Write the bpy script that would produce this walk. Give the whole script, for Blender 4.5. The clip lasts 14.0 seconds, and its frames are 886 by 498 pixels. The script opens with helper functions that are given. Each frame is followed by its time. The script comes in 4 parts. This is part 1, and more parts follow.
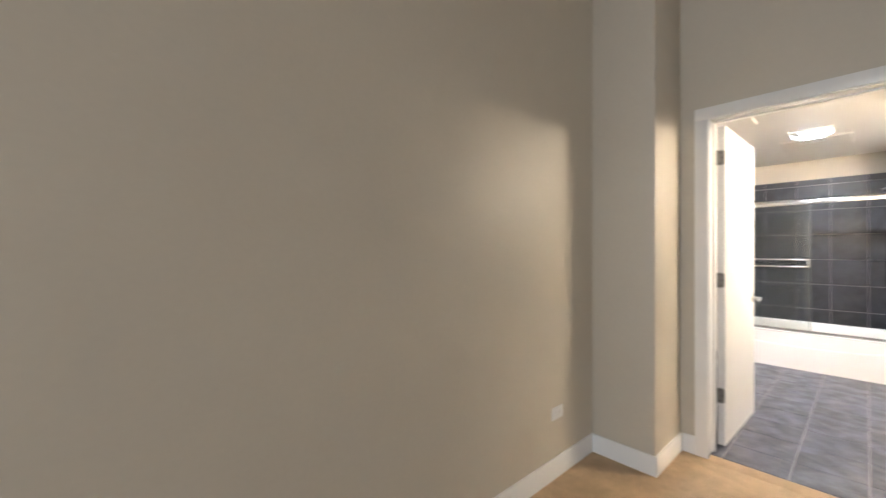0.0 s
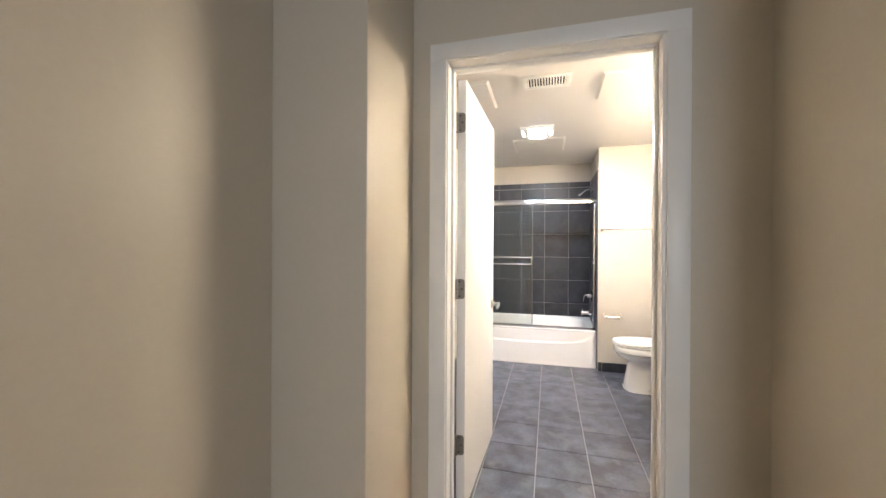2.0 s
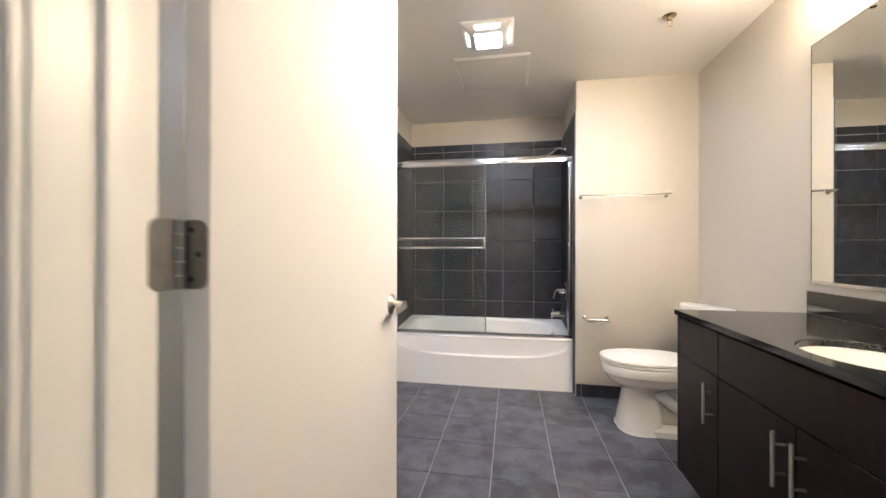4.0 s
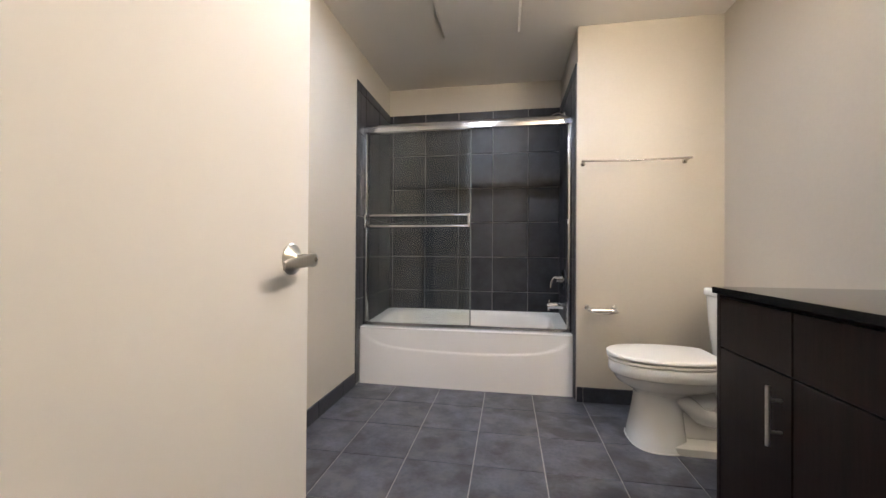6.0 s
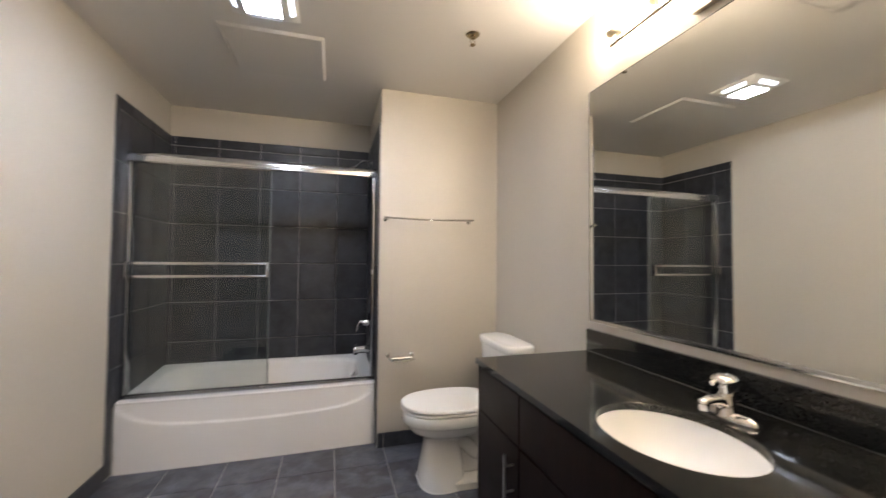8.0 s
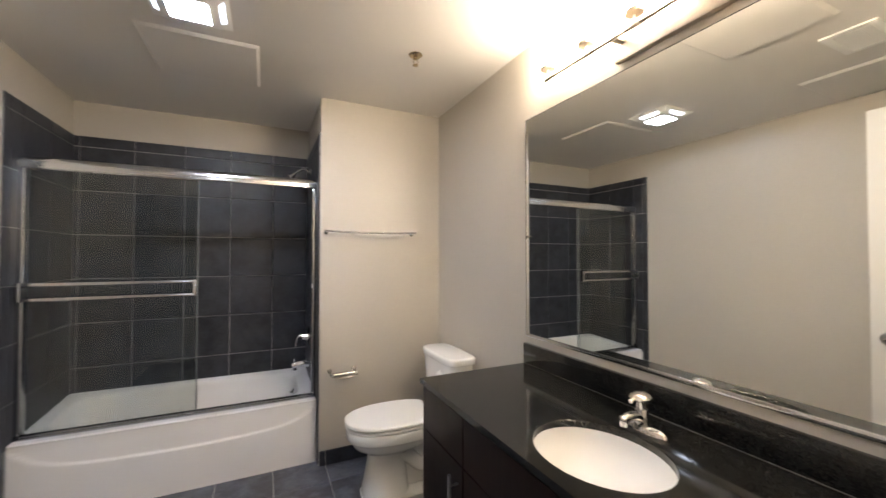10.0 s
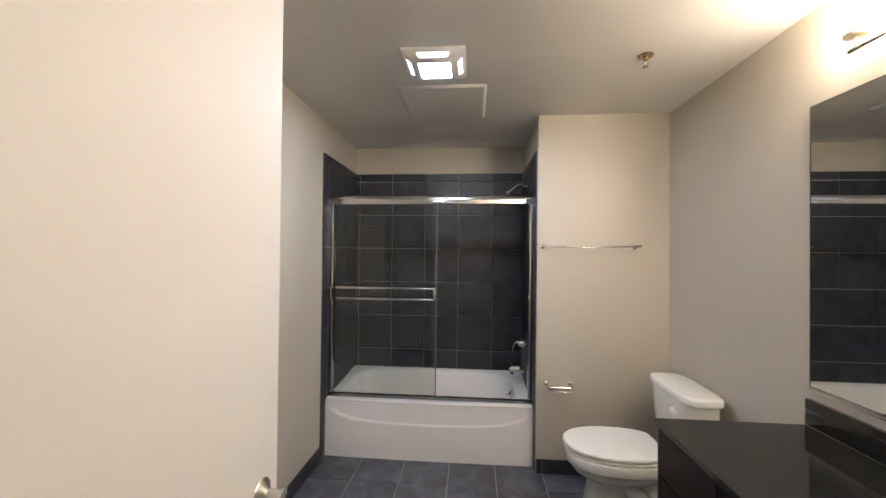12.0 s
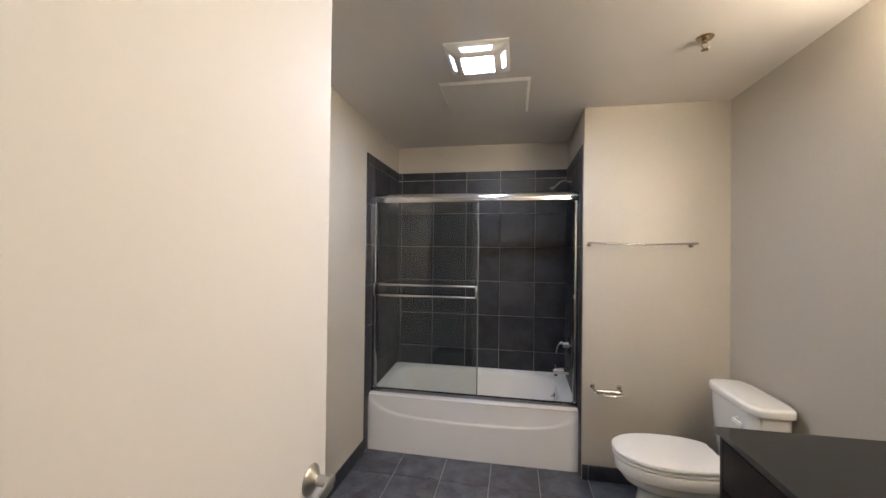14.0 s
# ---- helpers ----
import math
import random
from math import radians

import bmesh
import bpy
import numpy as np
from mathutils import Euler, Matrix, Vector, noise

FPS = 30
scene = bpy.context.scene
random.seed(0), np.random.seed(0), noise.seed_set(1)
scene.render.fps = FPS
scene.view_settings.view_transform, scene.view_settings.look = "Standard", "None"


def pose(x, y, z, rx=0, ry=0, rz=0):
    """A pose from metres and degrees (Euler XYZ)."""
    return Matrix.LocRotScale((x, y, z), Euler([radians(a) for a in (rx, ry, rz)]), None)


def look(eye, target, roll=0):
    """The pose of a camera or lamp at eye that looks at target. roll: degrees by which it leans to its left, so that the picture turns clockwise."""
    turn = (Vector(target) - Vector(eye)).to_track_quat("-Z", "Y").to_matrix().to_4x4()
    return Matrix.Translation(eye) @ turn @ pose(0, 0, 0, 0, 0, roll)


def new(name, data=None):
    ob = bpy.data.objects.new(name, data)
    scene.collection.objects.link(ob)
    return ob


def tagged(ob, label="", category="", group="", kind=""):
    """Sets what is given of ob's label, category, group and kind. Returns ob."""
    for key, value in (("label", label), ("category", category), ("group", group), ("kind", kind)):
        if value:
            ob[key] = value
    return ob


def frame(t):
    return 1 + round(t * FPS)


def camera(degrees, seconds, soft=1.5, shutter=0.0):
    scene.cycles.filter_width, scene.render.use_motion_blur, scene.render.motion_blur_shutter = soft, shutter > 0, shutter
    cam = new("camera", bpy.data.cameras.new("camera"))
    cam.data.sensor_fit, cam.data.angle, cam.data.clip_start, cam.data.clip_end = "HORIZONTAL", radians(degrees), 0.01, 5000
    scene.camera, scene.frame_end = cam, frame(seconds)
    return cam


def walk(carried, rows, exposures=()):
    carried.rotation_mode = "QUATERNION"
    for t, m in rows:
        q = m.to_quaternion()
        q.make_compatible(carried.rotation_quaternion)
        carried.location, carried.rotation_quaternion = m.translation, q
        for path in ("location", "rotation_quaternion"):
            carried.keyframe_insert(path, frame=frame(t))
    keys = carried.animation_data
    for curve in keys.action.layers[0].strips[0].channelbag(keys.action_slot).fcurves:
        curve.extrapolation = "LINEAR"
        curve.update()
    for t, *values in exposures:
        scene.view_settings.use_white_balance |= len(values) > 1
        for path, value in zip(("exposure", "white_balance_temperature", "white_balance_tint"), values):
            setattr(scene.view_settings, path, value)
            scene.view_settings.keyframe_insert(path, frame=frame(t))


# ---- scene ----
cam = camera(98.8, 14.0, shutter=0.4)
PATH = [
    (0, (0.215, 0.303, 1.324), (-1.274, 1.637, 1.331), 0.1),
    (0.5, (0.046, 0.588, 1.306), (-1.075, 2.245, 1.317), 0.5),
    (1, (-0.017, 0.847, 1.335), (-0.827, 2.675, 1.341), 0.5),
    (1.5, (-0.008, 1.208, 1.337), (-0.634, 3.107, 1.336), 0.4),
    (2, (-0.022, 1.569, 1.327), (-0.558, 3.496, 1.324), 0.3),
    (2.5, (-0.052, 1.917, 1.31), (-0.485, 3.869, 1.321), 0.2),
    (3, (-0.029, 2.284, 1.282), (-0.411, 4.248, 1.282), -0.0),
    (3.5, (-0.009, 2.619, 1.218), (-0.372, 4.586, 1.221), -0.0),
    (4, (0.005, 2.942, 1.133), (-0.347, 4.911, 1.135), 0.1),
    (4.2, (0.021, 3.061, 1.092), (-0.323, 5.031, 1.099), 0.2),
    (5.2, (0.052, 3.430, 0.955), (-0.288, 5.400, 0.967), 0.3),
    (6.3, (0.076, 3.442, 0.977), (-0.262, 5.413, 0.995), 0.4),
    (6.5, (0.105, 3.433, 1.028), (-0.24, 5.403, 1.063), 0.6),
    (7, (0.149, 3.395, 1.129), (-0.022, 5.387, 1.167), 0.7),
    (7.5, (0.169, 3.402, 1.177), (0.334, 5.395, 1.215), 0.6),
    (8, (0.186, 3.421, 1.261), (0.75, 5.339, 1.319), 0.5),
    (8.2, (0.176, 3.425, 1.300), (0.909, 5.285, 1.359), 0.3),
    (9.25, (0.172, 3.415, 1.352), (1.261, 5.092, 1.395), 0.15),
    (10.3, (0.153, 3.393, 1.389), (0.817, 5.28, 1.42), 0.1),
    (10.5, (0.148, 3.411, 1.397), (0.672, 5.341, 1.421), 0.2),
    (11, (0.102, 3.397, 1.43), (0.324, 5.384, 1.456), 0.4),
    (11.5, (0.081, 3.382, 1.47), (0.073, 5.382, 1.492), 0.5),
    (12, (0.07, 3.378, 1.49), (-0.094, 5.371, 1.509), 0.6),
    (12.5, (0.061, 3.375, 1.49), (-0.198, 5.358, 1.515), 0.7),
    (13, (0.063, 3.383, 1.5), (-0.242, 5.36, 1.52), 0.7),
    (13.5, (0.061, 3.385, 1.489), (-0.282, 5.356, 1.51), 0.7),
    (14, (0.054, 3.39, 1.47), (-0.316, 5.356, 1.489), 0.7),
]
EXPOSURE = [(0.0, 1.52), (1.0, 1.58), (2.0, 1.30), (3.0, 0.98), (3.5, 0.84), (4.0, 0.69), (6.5, 0.16), (8.0, 0.05), (10.5, 0.0), (12.5, -0.2), (14.0, -0.2)]
walk(cam, [(t, look(eye, target, roll)) for t, eye, target, roll in PATH], EXPOSURE)


# ---- plan, in metres ----
LEFT, RIGHT = -1.02, 1.365           # bathroom side walls
DOOR_Y0, DOOR_Y1 = 3.245, 3.378       # the wall with the doorway
FRONT_Y, BACK_Y = 6.02, 6.800        # wall beside the tub, wall behind the tub
ALC = 0.502                          # side wall of the tub alcove
CEIL, HALL_CEIL = 2.44, 3.08
HALL_L, HALL_R, HALL_BACK = -1.03, 0.775, -6.0
ROOM_R, ROOM_Y = 3.6, 2.35          # the room that the hall opens into
COL_X, COL_Y = -0.634, 2.775          # pier in the corner of the hall
OPEN_L, OPEN_R, OPEN_Z = -0.466, 0.408, 2.176

# ---- world and lights ----
world = bpy.data.worlds.new("world")
scene.world = world
world.use_nodes = True
sky = world.node_tree.nodes.new("ShaderNodeTexSky")
sky.sky_type, sky.sun_disc = "NISHITA", False
sky.sun_elevation, sky.sun_rotation = radians(35), radians(200)
world.node_tree.links.new(sky.outputs[0], world.node_tree.nodes["Background"].inputs[0])
world.node_tree.nodes["Background"].inputs[1].default_value = 0.06
VANITY_GLOW, CEILING_GLOW, WINDOW_WATTS = 165.0, 295.0, 62.0
day = bpy.data.lights.new("window_daylight", "AREA")
day.shape, day.size, day.size_y, day.energy, day.color = "RECTANGLE", 1.9, 1.9, WINDOW_WATTS, (0.745, 0.845, 1.0)
new("window_daylight", day).matrix_world = look((2.45, HALL_BACK + 0.01, 1.95), (2.45, 0.0, 1.95))


# ---- materials ----
def material(name, colour, rough=0.5, metal=0.0, grain=(), bump=(), spots=(), coat=0.0, rnd=0.0, glow=None, rough_var=0.0):
    """grain: (scale, amount, detail); bump: (scale, height); spots: (scale, colour, amount)."""
    m = bpy.data.materials.new(name)
    m.use_nodes = True
    nt = m.node_tree
    b = nt.nodes["Principled BSDF"]
    b.inputs["Base Color"].default_value = (*colour, 1)
    b.inputs["Roughness"].default_value = rough
    b.inputs["Metallic"].default_value = metal
    b.inputs["Coat Weight"].default_value = coat
    b.inputs["Coat Roughness"].default_value = 0.08
    co = nt.nodes.new("ShaderNodeTexCoord")
    vec = co.outputs["Object"]
    info = None
    if rnd:
        info = nt.nodes.new("ShaderNodeObjectInfo")
        mul = nt.nodes.new("ShaderNodeVectorMath")
        mul.operation = "MULTIPLY_ADD"
        nt.links.new(info.outputs["Random"], mul.inputs[0])
        mul.inputs[1].default_value = (37.0, 61.0, 23.0)
        nt.links.new(vec, mul.inputs[2])
        vec = mul.outputs[0]
    col = None
    for scale, amount, detail in grain:
        n = nt.nodes.new("ShaderNodeTexNoise")
        if isinstance(scale, tuple):
            mp = nt.nodes.new("ShaderNodeMapping")
            mp.inputs["Scale"].default_value = scale
            nt.links.new(vec, mp.inputs[0])
            nt.links.new(mp.outputs[0], n.inputs["Vector"])
            n.inputs["Scale"].default_value = 1.0
        else:
            nt.links.new(vec, n.inputs["Vector"])
            n.inputs["Scale"].default_value = scale
        n.inputs["Detail"].default_value = detail
        r = nt.nodes.new("ShaderNodeMapRange")
        r.inputs["From Min"].default_value, r.inputs["From Max"].default_value = 0.3, 0.7
        r.inputs["To Min"].default_value, r.inputs["To Max"].default_value = 1 - amount, 1 + amount
        nt.links.new(n.outputs["Fac"], r.inputs["Value"])
        mx = nt.nodes.new("ShaderNodeVectorMath")
        mx.operation = "MULTIPLY"
        if col is None:
            mx.inputs[0].default_value = colour
        else:
            nt.links.new(col, mx.inputs[0])
        nt.links.new(r.outputs[0], mx.inputs[1])
        col = mx.outputs[0]
    for scale, tint, lo, hi in spots:
        n = nt.nodes.new("ShaderNodeTexNoise")
        nt.links.new(vec, n.inputs["Vector"])
        n.inputs["Scale"].default_value, n.inputs["Detail"].default_value = scale, 5
        r = nt.nodes.new("ShaderNodeMapRange")
        r.inputs["From Min"].default_value, r.inputs["From Max"].default_value = lo, hi
        nt.links.new(n.outputs["Fac"], r.inputs["Value"])
        mx = nt.nodes.new("ShaderNodeMix")
        mx.data_type = "RGBA"
        nt.links.new(r.outputs[0], mx.inputs["Factor"])
        if col is None:
            mx.inputs["A"].default_value = (*colour, 1)
        else:
            nt.links.new(col, mx.inputs["A"])
        mx.inputs["B"].default_value = (*tint, 1)
        col = mx.outputs["Result"]
    if rnd:
        r = nt.nodes.new("ShaderNodeMapRange")
        r.inputs["To Min"].default_value, r.inputs["To Max"].default_value = 1 - rnd, 1 + rnd
        nt.links.new(info.outputs["Random"], r.inputs["Value"])
        mx = nt.nodes.new("ShaderNodeVectorMath")
        mx.operation = "MULTIPLY"
        if col is None:
            mx.inputs[0].default_value = colour
        else:
            nt.links.new(col, mx.inputs[0])
        nt.links.new(r.outputs[0], mx.inputs[1])
        col = mx.outputs[0]
    if col is not None:
        nt.links.new(col, b.inputs["Base Color"])
    if rough_var:
        n = nt.nodes.new("ShaderNodeTexNoise")
        nt.links.new(vec, n.inputs["Vector"])
        n.inputs["Scale"].default_value, n.inputs["Detail"].default_value = 9.0, 4
        r = nt.nodes.new("ShaderNodeMapRange")
        r.inputs["From Min"].default_value, r.inputs["From Max"].default_value = 0.3, 0.7
        r.inputs["To Min"].default_value, r.inputs["To Max"].default_value = max(0, rough - rough_var), rough + rough_var
        nt.links.new(n.outputs["Fac"], r.inputs["Value"])
        nt.links.new(r.outputs[0], b.inputs["Roughness"])
    last = None
    for scale, height in bump:
        n = nt.nodes.new("ShaderNodeTexNoise")
        nt.links.new(vec, n.inputs["Vector"])
        n.inputs["Scale"].default_value, n.inputs["Detail"].default_value = scale, 3
        bp = nt.nodes.new("ShaderNodeBump")
        bp.inputs["Strength"].default_value, bp.inputs["Distance"].default_value = 1.0, height
        nt.links.new(n.outputs["Fac"], bp.inputs["Height"])
        if last:
            nt.links.new(last, bp.inputs["Normal"])
        last = bp.outputs[0]
    if last:
        nt.links.new(last, b.inputs["Normal"])
    if glow:
        b.inputs["Emission Color"].default_value = (*glow[0], 1)
        b.inputs["Emission Strength"].default_value = glow[1]
    return m


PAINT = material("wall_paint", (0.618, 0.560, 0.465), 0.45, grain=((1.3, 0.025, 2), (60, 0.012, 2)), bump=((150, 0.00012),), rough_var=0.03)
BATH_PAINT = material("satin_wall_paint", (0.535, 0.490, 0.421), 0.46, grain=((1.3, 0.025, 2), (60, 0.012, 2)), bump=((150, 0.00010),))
CEIL_PAINT = material("ceiling_paint", (0.76, 0.725, 0.685), 0.40, grain=((1.1, 0.02, 2),), bump=((150, 0.00010),))
TRIM = material("trim_paint", (0.86, 0.85, 0.825), 0.35, grain=((3, 0.02, 3),), bump=((160, 0.00006),))
DOOR_PAINT = material("door_paint", (0.77, 0.757, 0.750), 0.65, grain=((1.5, 0.015, 3),), bump=((200, 0.00006),))
DOOR_PAINT.node_tree.nodes["Principled BSDF"].inputs["Specular IOR Level"].default_value = 0.2
CARPET = material("carpet", (0.63, 0.455, 0.285), 0.95, grain=((420, 0.28, 3), (14, 0.10, 3)), bump=((430, 0.006),))
SLATE = material("slate_floor_tile", (0.080, 0.084, 0.106), 0.42, grain=((8, 0.50, 9), (60, 0.18, 5)), spots=((7, (0.116, 0.116, 0.130), 0.55, 0.68), (4.2, (0.044, 0.045, 0.054), 0.54, 0.63)),
                 bump=((26, 0.0016), (160, 0.0006)), rnd=0.10, rough_var=0.10)
WALL_SLATE = material("slate_wall_tile", (0.027, 0.028, 0.0345), 0.42, grain=((9, 0.48, 8), (55, 0.18, 4)), spots=((7, (0.042, 0.042, 0.046), 0.54, 0.72),), bump=((22, 0.0005), (140, 0.0002)),
                      rnd=0.10, rough_var=0.06)
GROUT = material("grout", (0.36, 0.35, 0.34), 0.85, grain=((40, 0.15, 4),), bump=((300, 0.0006),))
ACRYLIC = material("tub_acrylic", (0.85, 0.83, 0.82), 0.26, grain=((2, 0.012, 2),), coat=0.3)
PORCELAIN = material("porcelain", (0.85, 0.845, 0.825), 0.10, grain=((3, 0.012, 2),), coat=0.5)
SINK_CHINA = material("sink_china", (0.87, 0.87, 0.865), 0.30, grain=((3, 0.012, 2),))
PLASTIC = material("white_plastic", (0.83, 0.82, 0.80), 0.28, grain=((4, 0.015, 2),))
CHROME = material("chrome", (0.70, 0.70, 0.72), 0.06, 1.0, grain=((30, 0.02, 2),))
SATIN_CHROME = material("satin_chrome", (0.46, 0.445, 0.42), 0.18, 1.0, grain=((30, 0.03, 2),))
NICKEL = material("brushed_nickel", (0.54, 0.53, 0.515), 0.28, 1.0, grain=(((400, 400, 20), 0.06, 2),))
STEEL = material("satin_steel_hinge", (0.23, 0.22, 0.21), 0.48, 0.8, grain=((60, 0.10, 3),))
ALUMINIUM = material("polished_aluminium", (0.60, 0.60, 0.61), 0.17, 1.0, grain=(((10, 300, 300), 0.04, 2),))
ESPRESSO = material("espresso_wood", (0.0115, 0.0058, 0.0045), 0.34, grain=(((60, 60, 3), 0.34, 5), ((240, 240, 10), 0.16, 3)), bump=((150, 0.00015),), rough_var=0.05)
ESPRESSO.node_tree.nodes["Principled BSDF"].inputs["Specular IOR Level"].default_value = 0.13
GRANITE = material("black_granite", (0.011, 0.011, 0.0105), 0.07, grain=((160, 0.40, 3), (24, 0.16, 4)), spots=((240, (0.040, 0.038, 0.034), 0.60, 0.76),))
GRANITE.node_tree.nodes["Principled BSDF"].inputs["Specular IOR Level"].default_value = 0.37
DARK = material("dark_void", (0.012, 0.012, 0.012), 0.8, grain=((50, 0.2, 2),))
LAMP_METAL = material("dull_lamp_metal", (0.62, 0.55, 0.46), 0.48, 1.0, grain=((50, 0.08, 2),))
# Lamp metal darkened in colour, so the backlit rail reads as a silhouette.
RAIL_METAL = material("darkened_lamp_rail", (0.30, 0.25, 0.20), 0.5, 1.0, grain=((50, 0.08, 2),))
AGED = material("aged_brass", (0.48, 0.38, 0.24), 0.26, 1.0, grain=((80, 0.1, 2),))
SEALANT = material("white_sealant", (0.12, 0.115, 0.105), 0.6, grain=((30, 0.1, 3),))
MIRROR = material("mirror_silver", (0.90, 0.905, 0.86), 0.004, 1.0)
SHADE = material("frosted_lit_glass", (0.9, 0.88, 0.84), 0.4, glow=((1.0, 0.848, 0.670), VANITY_GLOW))
LENS = material("lit_diffuser", (0.9, 0.9, 0.9), 0.4, glow=((0.75, 0.835, 1.0), CEILING_GLOW))
SIDE_LENS = material("dim_diffuser", (0.9, 0.9, 0.9), 0.4, glow=((0.69, 0.80, 1.0), CEILING_GLOW * 0.018))
# Aluminium with the dark surroundings it mirrors put into its base colour.
TRACK = material("darkened_aluminium_track", (0.30, 0.30, 0.315), 0.20, 1.0, grain=(((10, 300, 300), 0.06, 2),))
# Glass edge lightened in colour to imitate the reflection along the pane's end.
EDGE = material("polished_glass_edge", (0.17, 0.188, 0.185), 0.25, coat=0.2, grain=((30, 0.06, 2),))


def clear_glass(name, tint, base):
    """Thin float glass: a tinted clear sheet whose gloss grows towards grazing angles."""
    m = bpy.data.materials.new(name)
    m.use_nodes = True
    nt = m.node_tree
    nt.nodes.remove(nt.nodes["Principled BSDF"])
    clear, gloss = nt.nodes.new("ShaderNodeBsdfTransparent"), nt.nodes.new("ShaderNodeBsdfGlossy")
    clear.inputs["Color"].default_value = (*tint, 1)
    gloss.inputs["Roughness"].default_value = 0.02
    facing = nt.nodes.new("ShaderNodeLayerWeight")
    facing.inputs["Blend"].default_value = 0.5
    power, scaled, mix = nt.nodes.new("ShaderNodeMath"), nt.nodes.new("ShaderNodeMath"), nt.nodes.new("ShaderNodeMixShader")
    power.operation, scaled.operation = "POWER", "MULTIPLY_ADD"
    power.inputs[1].default_value = 5.0
    scaled.inputs[1].default_value, scaled.inputs[2].default_value = 1 - base, base
    nt.links.new(facing.outputs["Facing"], power.inputs[0])
    nt.links.new(power.outputs[0], scaled.inputs[0])
    nt.links.new(scaled.outputs[0], mix.inputs[0])
    nt.links.new(clear.outputs[0], mix.inputs[1])
    nt.links.new(gloss.outputs[0], mix.inputs[2])
    nt.links.new(mix.outputs[0], nt.nodes["Material Output"].inputs[0])
    return m


GLASS = clear_glass("clear_glass", (0.955, 0.967, 0.962), 0.031)


# ---- building helpers ----
def box(bm, x0, y0, z0, x1, y1, z1, bevel=0.0, seg=2):
    m = Matrix.LocRotScale(((x0 + x1) / 2, (y0 + y1) / 2, (z0 + z1) / 2), None, (abs(x1 - x0), abs(y1 - y0), abs(z1 - z0)))
    made = bmesh.ops.create_cube(bm, size=1.0, matrix=m)["verts"]
    if bevel:
        edges = {e for v in made for e in v.link_edges}
        bmesh.ops.bevel(bm, geom=list(edges), offset=bevel, segments=seg, affect="EDGES", profile=0.5)
    return bm


def block(x0, y0, z0, x1, y1, z1, bevel=0.0, seg=2):
    return box(bmesh.new(), x0, y0, z0, x1, y1, z1, bevel, seg)


def loft(bm, loops, cap0=True, cap1=True):
    rows = [[bm.verts.new(p) for p in loop] for loop in loops]
    n = len(rows[0])
    for a, b in zip(rows, rows[1:]):
        for i in range(n):
            bm.faces.new((a[i], a[(i + 1) % n], b[(i + 1) % n], b[i]))
    if cap0:
        bm.faces.new(rows[0][::-1])
    if cap1:
        bm.faces.new(rows[-1])
    return bm


def axes(d):
    d = Vector(d).normalized()
    a = d.cross(Vector((0, 0, 1)) if abs(d.z) < 0.9 else Vector((1, 0, 0))).normalized()
    return a, d.cross(a).normalized()


def rod(bm, path, r, n=14, squash=None):
    """A round bar along a list of points, of radius r or of one radius a point."""
    pts = [Vector(p) for p in path]
    rs = r if isinstance(r, (list, tuple)) else [r] * len(pts)
    loops = []
    a = None
    for i, p in enumerate(pts):
        d = (pts[min(i + 1, len(pts) - 1)] - pts[max(i - 1, 0)]).normalized()
        if a is None:
            a, b = axes(d)
        else:
            a = (a - d * a.dot(d)).normalized()
            b = d.cross(a).normalized()
        loops.append([p + (a * math.cos(k * math.tau / n) + b * math.sin(k * math.tau / n)) * rs[i] for k in range(n)])
    return loft(bm, loops)


def lathe(bm, origin, axis, profile, n=28):
    """A turned piece: profile of (distance along axis, radius)."""
    o, d = Vector(origin), Vector(axis).normalized()
    a, b = axes(d)
    return loft(bm, [[o + d * h + (a * math.cos(k * math.tau / n) + b * math.sin(k * math.tau / n)) * max(r, 0.0004) for k in range(n)] for h, r in profile])


def ring(cx, cy, z, ax, ay, n=40, power=2.0, back=None):
    out = []
    for k in range(n):
        c, s_ = math.cos(k * math.tau / n), math.sin(k * math.tau / n)
        x = ax * math.copysign(abs(c) ** (2 / power), c)
        y = ay * math.copysign(abs(s_) ** (2 / power), s_)
        if back is not None:
            x = min(x, back)
        out.append(Vector((cx + x, cy + y, z)))
    return out


def curve_points(pts, n=8):
    """A smooth line through the points."""
    p = [Vector(q) for q in pts]
    p = [2 * p[0] - p[1]] + p + [2 * p[-1] - p[-2]]
    out = []
    for i in range(1, len(p) - 2):
        for k in range(n):
            t = k / n
            out.append(0.5 * ((2 * p[i]) + (p[i + 1] - p[i - 1]) * t + (2 * p[i - 1] - 5 * p[i] + 4 * p[i + 1] - p[i + 2]) * t * t
                              + (3 * p[i] - p[i - 1] - 3 * p[i + 1] + p[i + 2]) * t ** 3))
    out.append(p[-2])
    return out


WORLD_OF = {}


def mesh_of(bm, name, mat, sharp=0.6):
    bmesh.ops.recalc_face_normals(bm, faces=bm.faces[:])
    for f_ in bm.faces:
        f_.smooth = True
    for e in bm.edges:
        if len(e.link_faces) != 2 or e.calc_face_angle(0) > sharp:
            e.smooth = False
    me = bpy.data.meshes.new(name)
    bm.to_mesh(me)
    bm.free()
    me.materials.append(mat)
    return me


def thing(name, at, label, category, group="", kind="", turn=0):
    ob = new(name)
    ob.empty_display_size = 0.05
    ob.matrix_world = pose(*at, 0, 0, turn)
    WORLD_OF[ob.name] = ob.matrix_basis.copy()
    return tagged(ob, label, category, group, kind)


